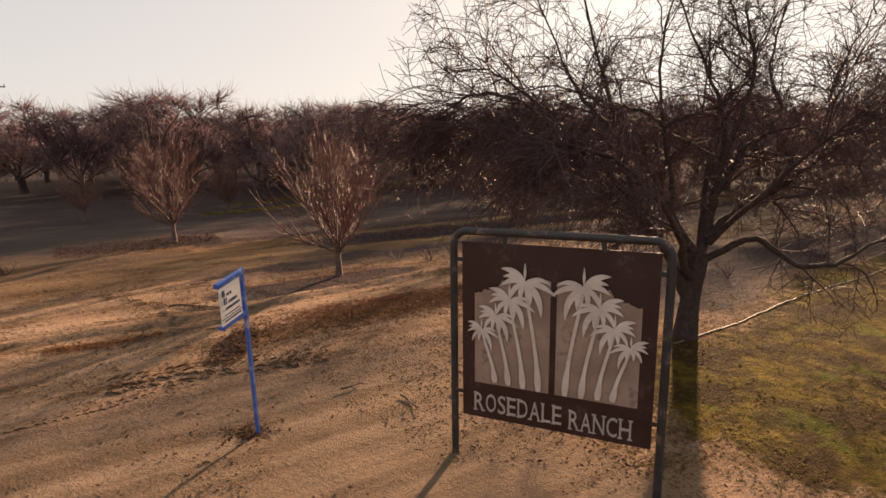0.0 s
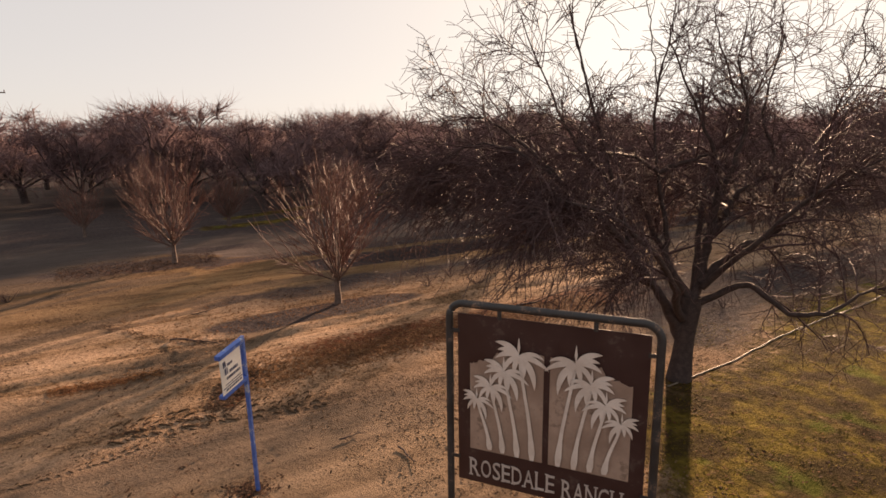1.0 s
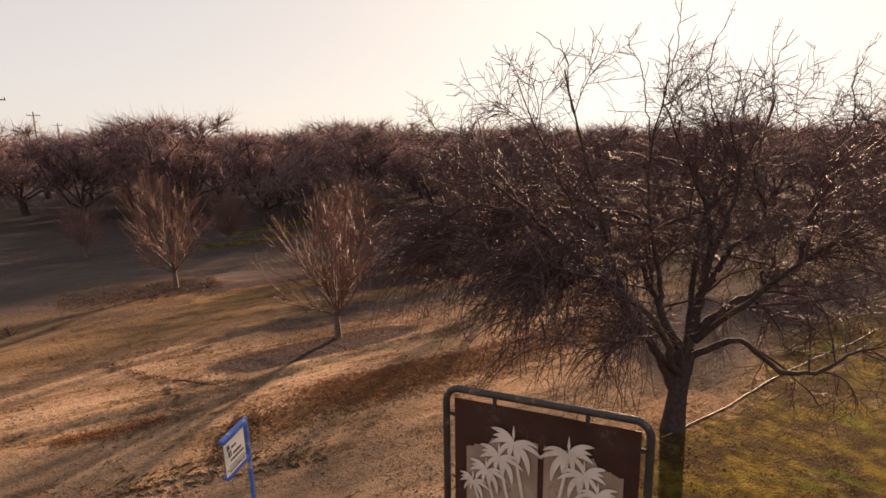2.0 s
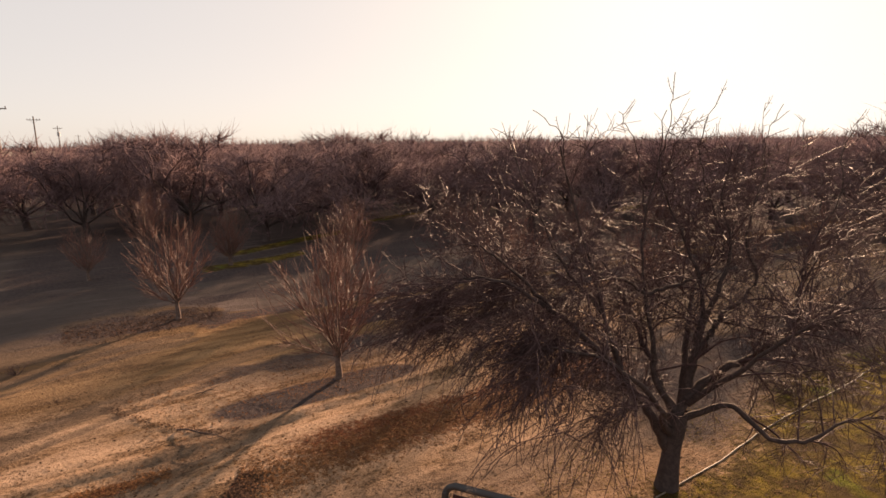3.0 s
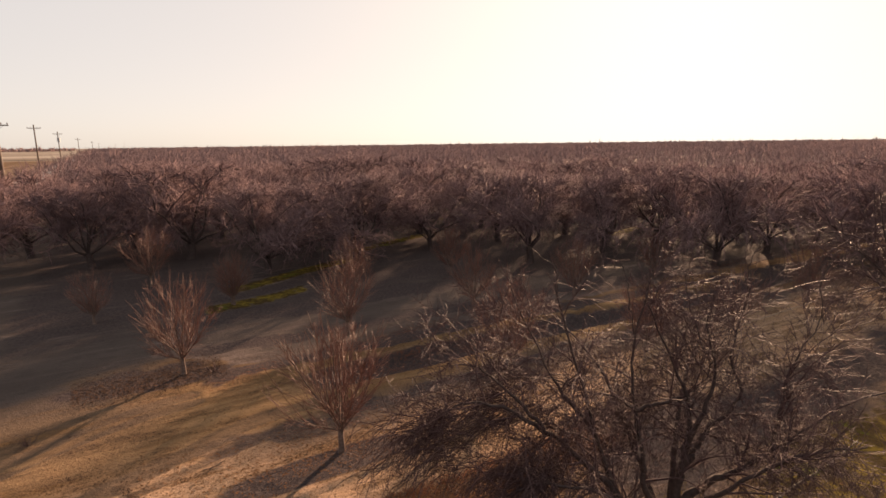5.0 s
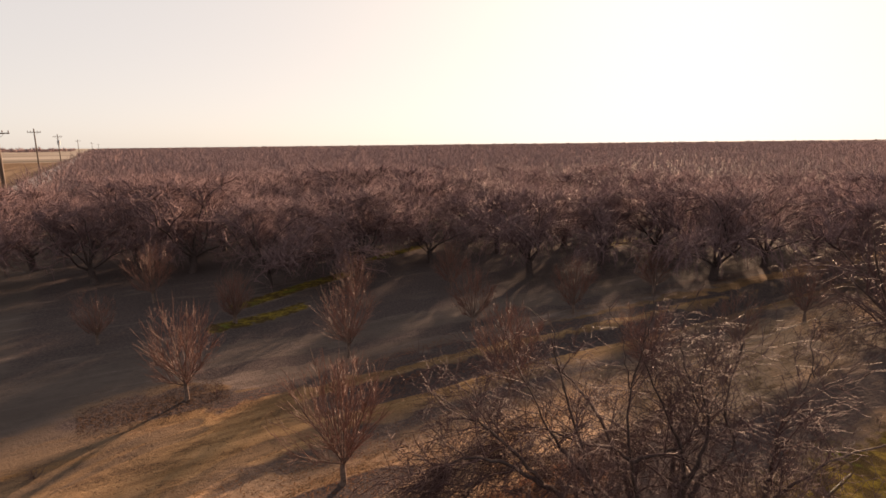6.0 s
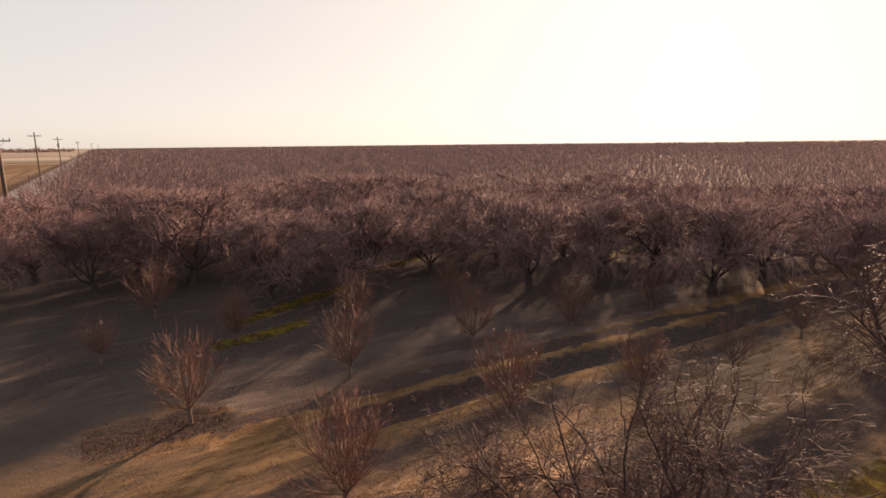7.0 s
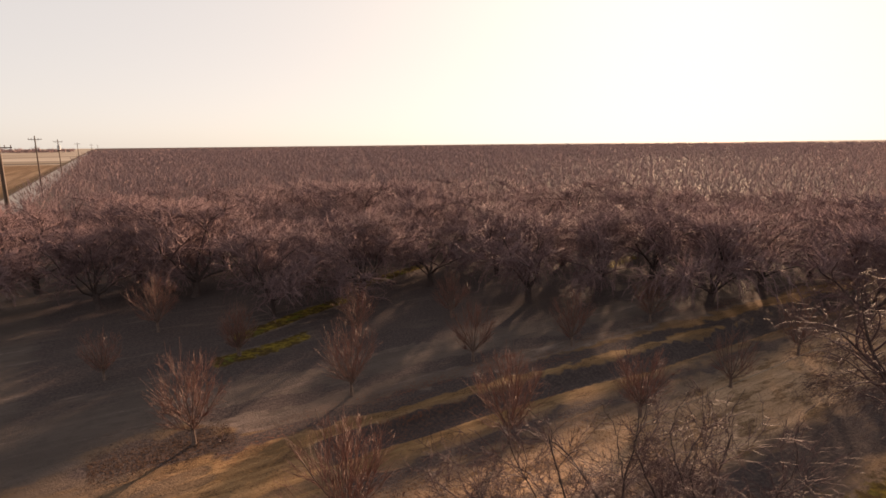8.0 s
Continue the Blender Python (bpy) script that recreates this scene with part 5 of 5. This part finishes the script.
def tread_print(path, offsets, step, size, seed, label):
    """Ridges of pressed sand that a tyre's lugs left, in slanting rows along a path."""
    rng = np.random.default_rng(seed)
    P = np.array(path, dtype=float)
    leg = np.concatenate(([0], np.cumsum(np.hypot(*np.diff(P, axis=0).T))))
    out, o = [], np.array([(1, 0, 0), (0.3, 0.22, 0.1), (-1, 0, 0), (0.3, -0.22, 0.1), (0.4, 0.02, 1), (-0.5, -0.02, 0.9), (0, 0, -0.8)], dtype=float)
    t = np.array([(0, 1, 4), (4, 1, 5), (5, 1, 2), (0, 4, 3), (3, 4, 5), (3, 5, 2), (0, 6, 1), (1, 6, 2), (2, 6, 3), (3, 6, 0)])
    for side in offsets:
        for s in np.arange(0, leg[-1], step):
            if rng.random() < 0.12:
                continue
            s = s + rng.normal(0, 0.03)
            x, y = np.interp(s, leg, P[:, 0]), np.interp(s, leg, P[:, 1])
            k = min(int(np.searchsorted(leg, s, side="right")) - 1, len(P) - 2)
            a = math.atan2(*(P[k + 1] - P[k])[::-1])
            x, y = x - math.sin(a) * side, y + math.cos(a) * side
            slant = a + (0.8 if side > 0 else -0.8) + rng.normal(0, 0.3)
            q = o * np.array([size * rng.uniform(0.7, 1.5), size * 0.75, size * 0.30]) * rng.uniform(0.6, 1.1)
            c, w = math.cos(slant), math.sin(slant)
            out.append(np.stack([x + q[:, 0] * c - q[:, 1] * w, y + q[:, 0] * w + q[:, 1] * c, gz(x, y) + q[:, 2]], 1))
    V = np.concatenate(out)
    tagged(new("tyre_tread", mesh_of("tyre_tread", V, [(t[None] + np.arange(len(out))[:, None, None] * 7).reshape(-1, 3)], PRESSED_SHADED)), label, "tyre track", kind="stuff")


tread_print(LUGS, (-0.24, -0.08, 0.08, 0.24), 0.105, 0.082, 41, "tyre tread pressed into sand, slanting ridges")
tread_print(((-4.6, 5.0), (-3.8, 5.59), (-3.57, 5.82), (-3.3, 6.21), (-2.9, 6.45)), (-0.05, 0.06), 0.085, 0.05, 42, "narrow tyre tread pressed into sand")
scatter("leaf_litter", "dark torn crumbs and leaves along the tyre tread", "leaf litter", 200, lambda rng, n: tuple(np.array([np.interp(np.linspace(0, 1, n), np.linspace(0, 1, len(LUGS)), [p[i] for p in LUGS]) for i in (0, 1)]) + rng.normal(0, 0.13, (2, n))), flakes(0.026), MOULD, 17)
scatter("leaf_litter", "curved drag line of leaves and crumbs", "leaf litter", 420, lambda rng, n: tuple(np.array([np.interp(np.linspace(0, 1, n), np.linspace(0, 1, len(DRAG)), [p[i] for p in DRAG]) for i in (0, 1)]) + rng.normal(0, 0.05, (2, n))), flakes(0.026), MOULD, 14)
scatter("leaf_litter", "dark heap of rotting leaves beside a young tree", "leaf litter", 3000, in_strip(-1.4, 2.8, 18.0, 0.6), flakes(0.035), MOULD, 15)
scatter("leaf_litter", "red-brown leaf crumbs on sand", "leaf litter", 900, in_strip(-1.0, 0.5, 9.25, 0.13), flakes(0.026), LEAF, 16)
scatter("leaf_litter", "brown leaf crumbs among moss", "leaf litter", 5000, in_patch(3.6, 15, 1.2, 6.0, 0.8, 0.5, 21), flakes(0.02), LEAF, 13)
scatter("low_weeds", "low olive weeds and moss on shaded soil", "weeds", 11000, in_patch(3.6, 16, 1.0, 6.2, 0.9, 0.57, 9), flakes(0.015), WEED, 6)


def dead_branch(at, length, turn, seed, label):
    rng = np.random.default_rng(seed)
    st = Sticks()
    P = lines(rng, np.array([[0, 0, 0.03]]), np.array([[1.0, 0, 0.02]]), np.array([length]), 8, 0.2, 0.0)
    P[..., 2] = np.abs(P[..., 2]) * 0.4 + 0.02
    R = taper(np.array([0.006 * length + 0.009]), 0.004, 8)
    st.add(P, R, 6)
    p, w, r, t = sprout(rng, P, R, 9, 0.15, 0.95, 30, 70, 0.1)
    Q = lines(rng, p, w, rng.uniform(0.1, 0.35, len(p)) * length, 4, 0.2, 0.0)
    Q[..., 2] = np.abs(Q[..., 2]) * 0.7 + 0.01
    st.add(Q, taper(r * 0.6, 0.003, 4), 4)
    ob = new("fallen_branch", st.mesh("fallen_branch", BARK))
    ob.matrix_world = pose(*at, gz(*at), 0, 0, turn)
    return tagged(ob, label, "branch", "fallen branches")


dead_branch((-0.5, 5.75), 0.42, -25, 3, "short dark broken branch lying on sand")
dead_branch((-4.87, 9.36), 1.3, -7, 4, "long thin fallen twig on pale sand")
dead_branch((-1.2, 5.9), 0.3, 40, 5, "short thin fallen twig")
dead_branch((-5.2, 10.9), 0.5, 10, 6, "thin fallen twig on sand")
dead_branch((1.6, 11.2), 1.6, 20, 7, "thin fallen branch in leaf litter")


def dry_weed(at, tall, seed, label):
    """A leafless weed: a few branched stems from one root."""
    rng = np.random.default_rng(seed)
    st = Sticks()
    stems = 9
    a = rng.uniform(0, 2 * np.pi, stems)
    w = np.stack([np.cos(a) * 0.7, np.sin(a) * 0.7, rng.uniform(0.5, 1.2, stems)], 1)
    P = lines(rng, np.zeros((stems, 3)) - np.array([0, 0, 0.03]), w, rng.uniform(0.6, 1.1, stems) * tall, 6, 0.14, 0.0)
    R = taper(np.full(stems, 0.007), 0.003, 6)
    st.add(P, R, 4)
    p, w, r, t = sprout(rng, P, R, 6, 0.2, 1.0, 25, 65, 0.1)
    st.add(lines(rng, p, w, rng.uniform(0.15, 0.45, len(p)) * tall, 4, 0.15, 0.0), taper(np.full(len(p), 0.004), 0.0025, 4), 3)
    ob = new("dry_weed", st.mesh("dry_weed", TWIG))
    ob.matrix_world = pose(*at, gz(*at), 0, 0, 0)
    return tagged(ob, label, "weed", "dry weeds")


WEEDS = ((5.89, 10.96, 0.45), (8.83, 12.44, 0.5), (-0.33, 13.03, 0.6), (0.23, 13.97, 0.7), (0.9, 13.2, 0.5), (-1.12, 13.12, 0.4), (7.07, 10.52, 0.35), (4.9, 11.2, 0.4), (-9.9, 12.05, 0.35), (-7.2, 16.3, 0.3))
for n, (wx, wy, tall) in enumerate(WEEDS):
    dry_weed((wx, wy), tall, 300 + n, "dry leafless weed standing in the soil")
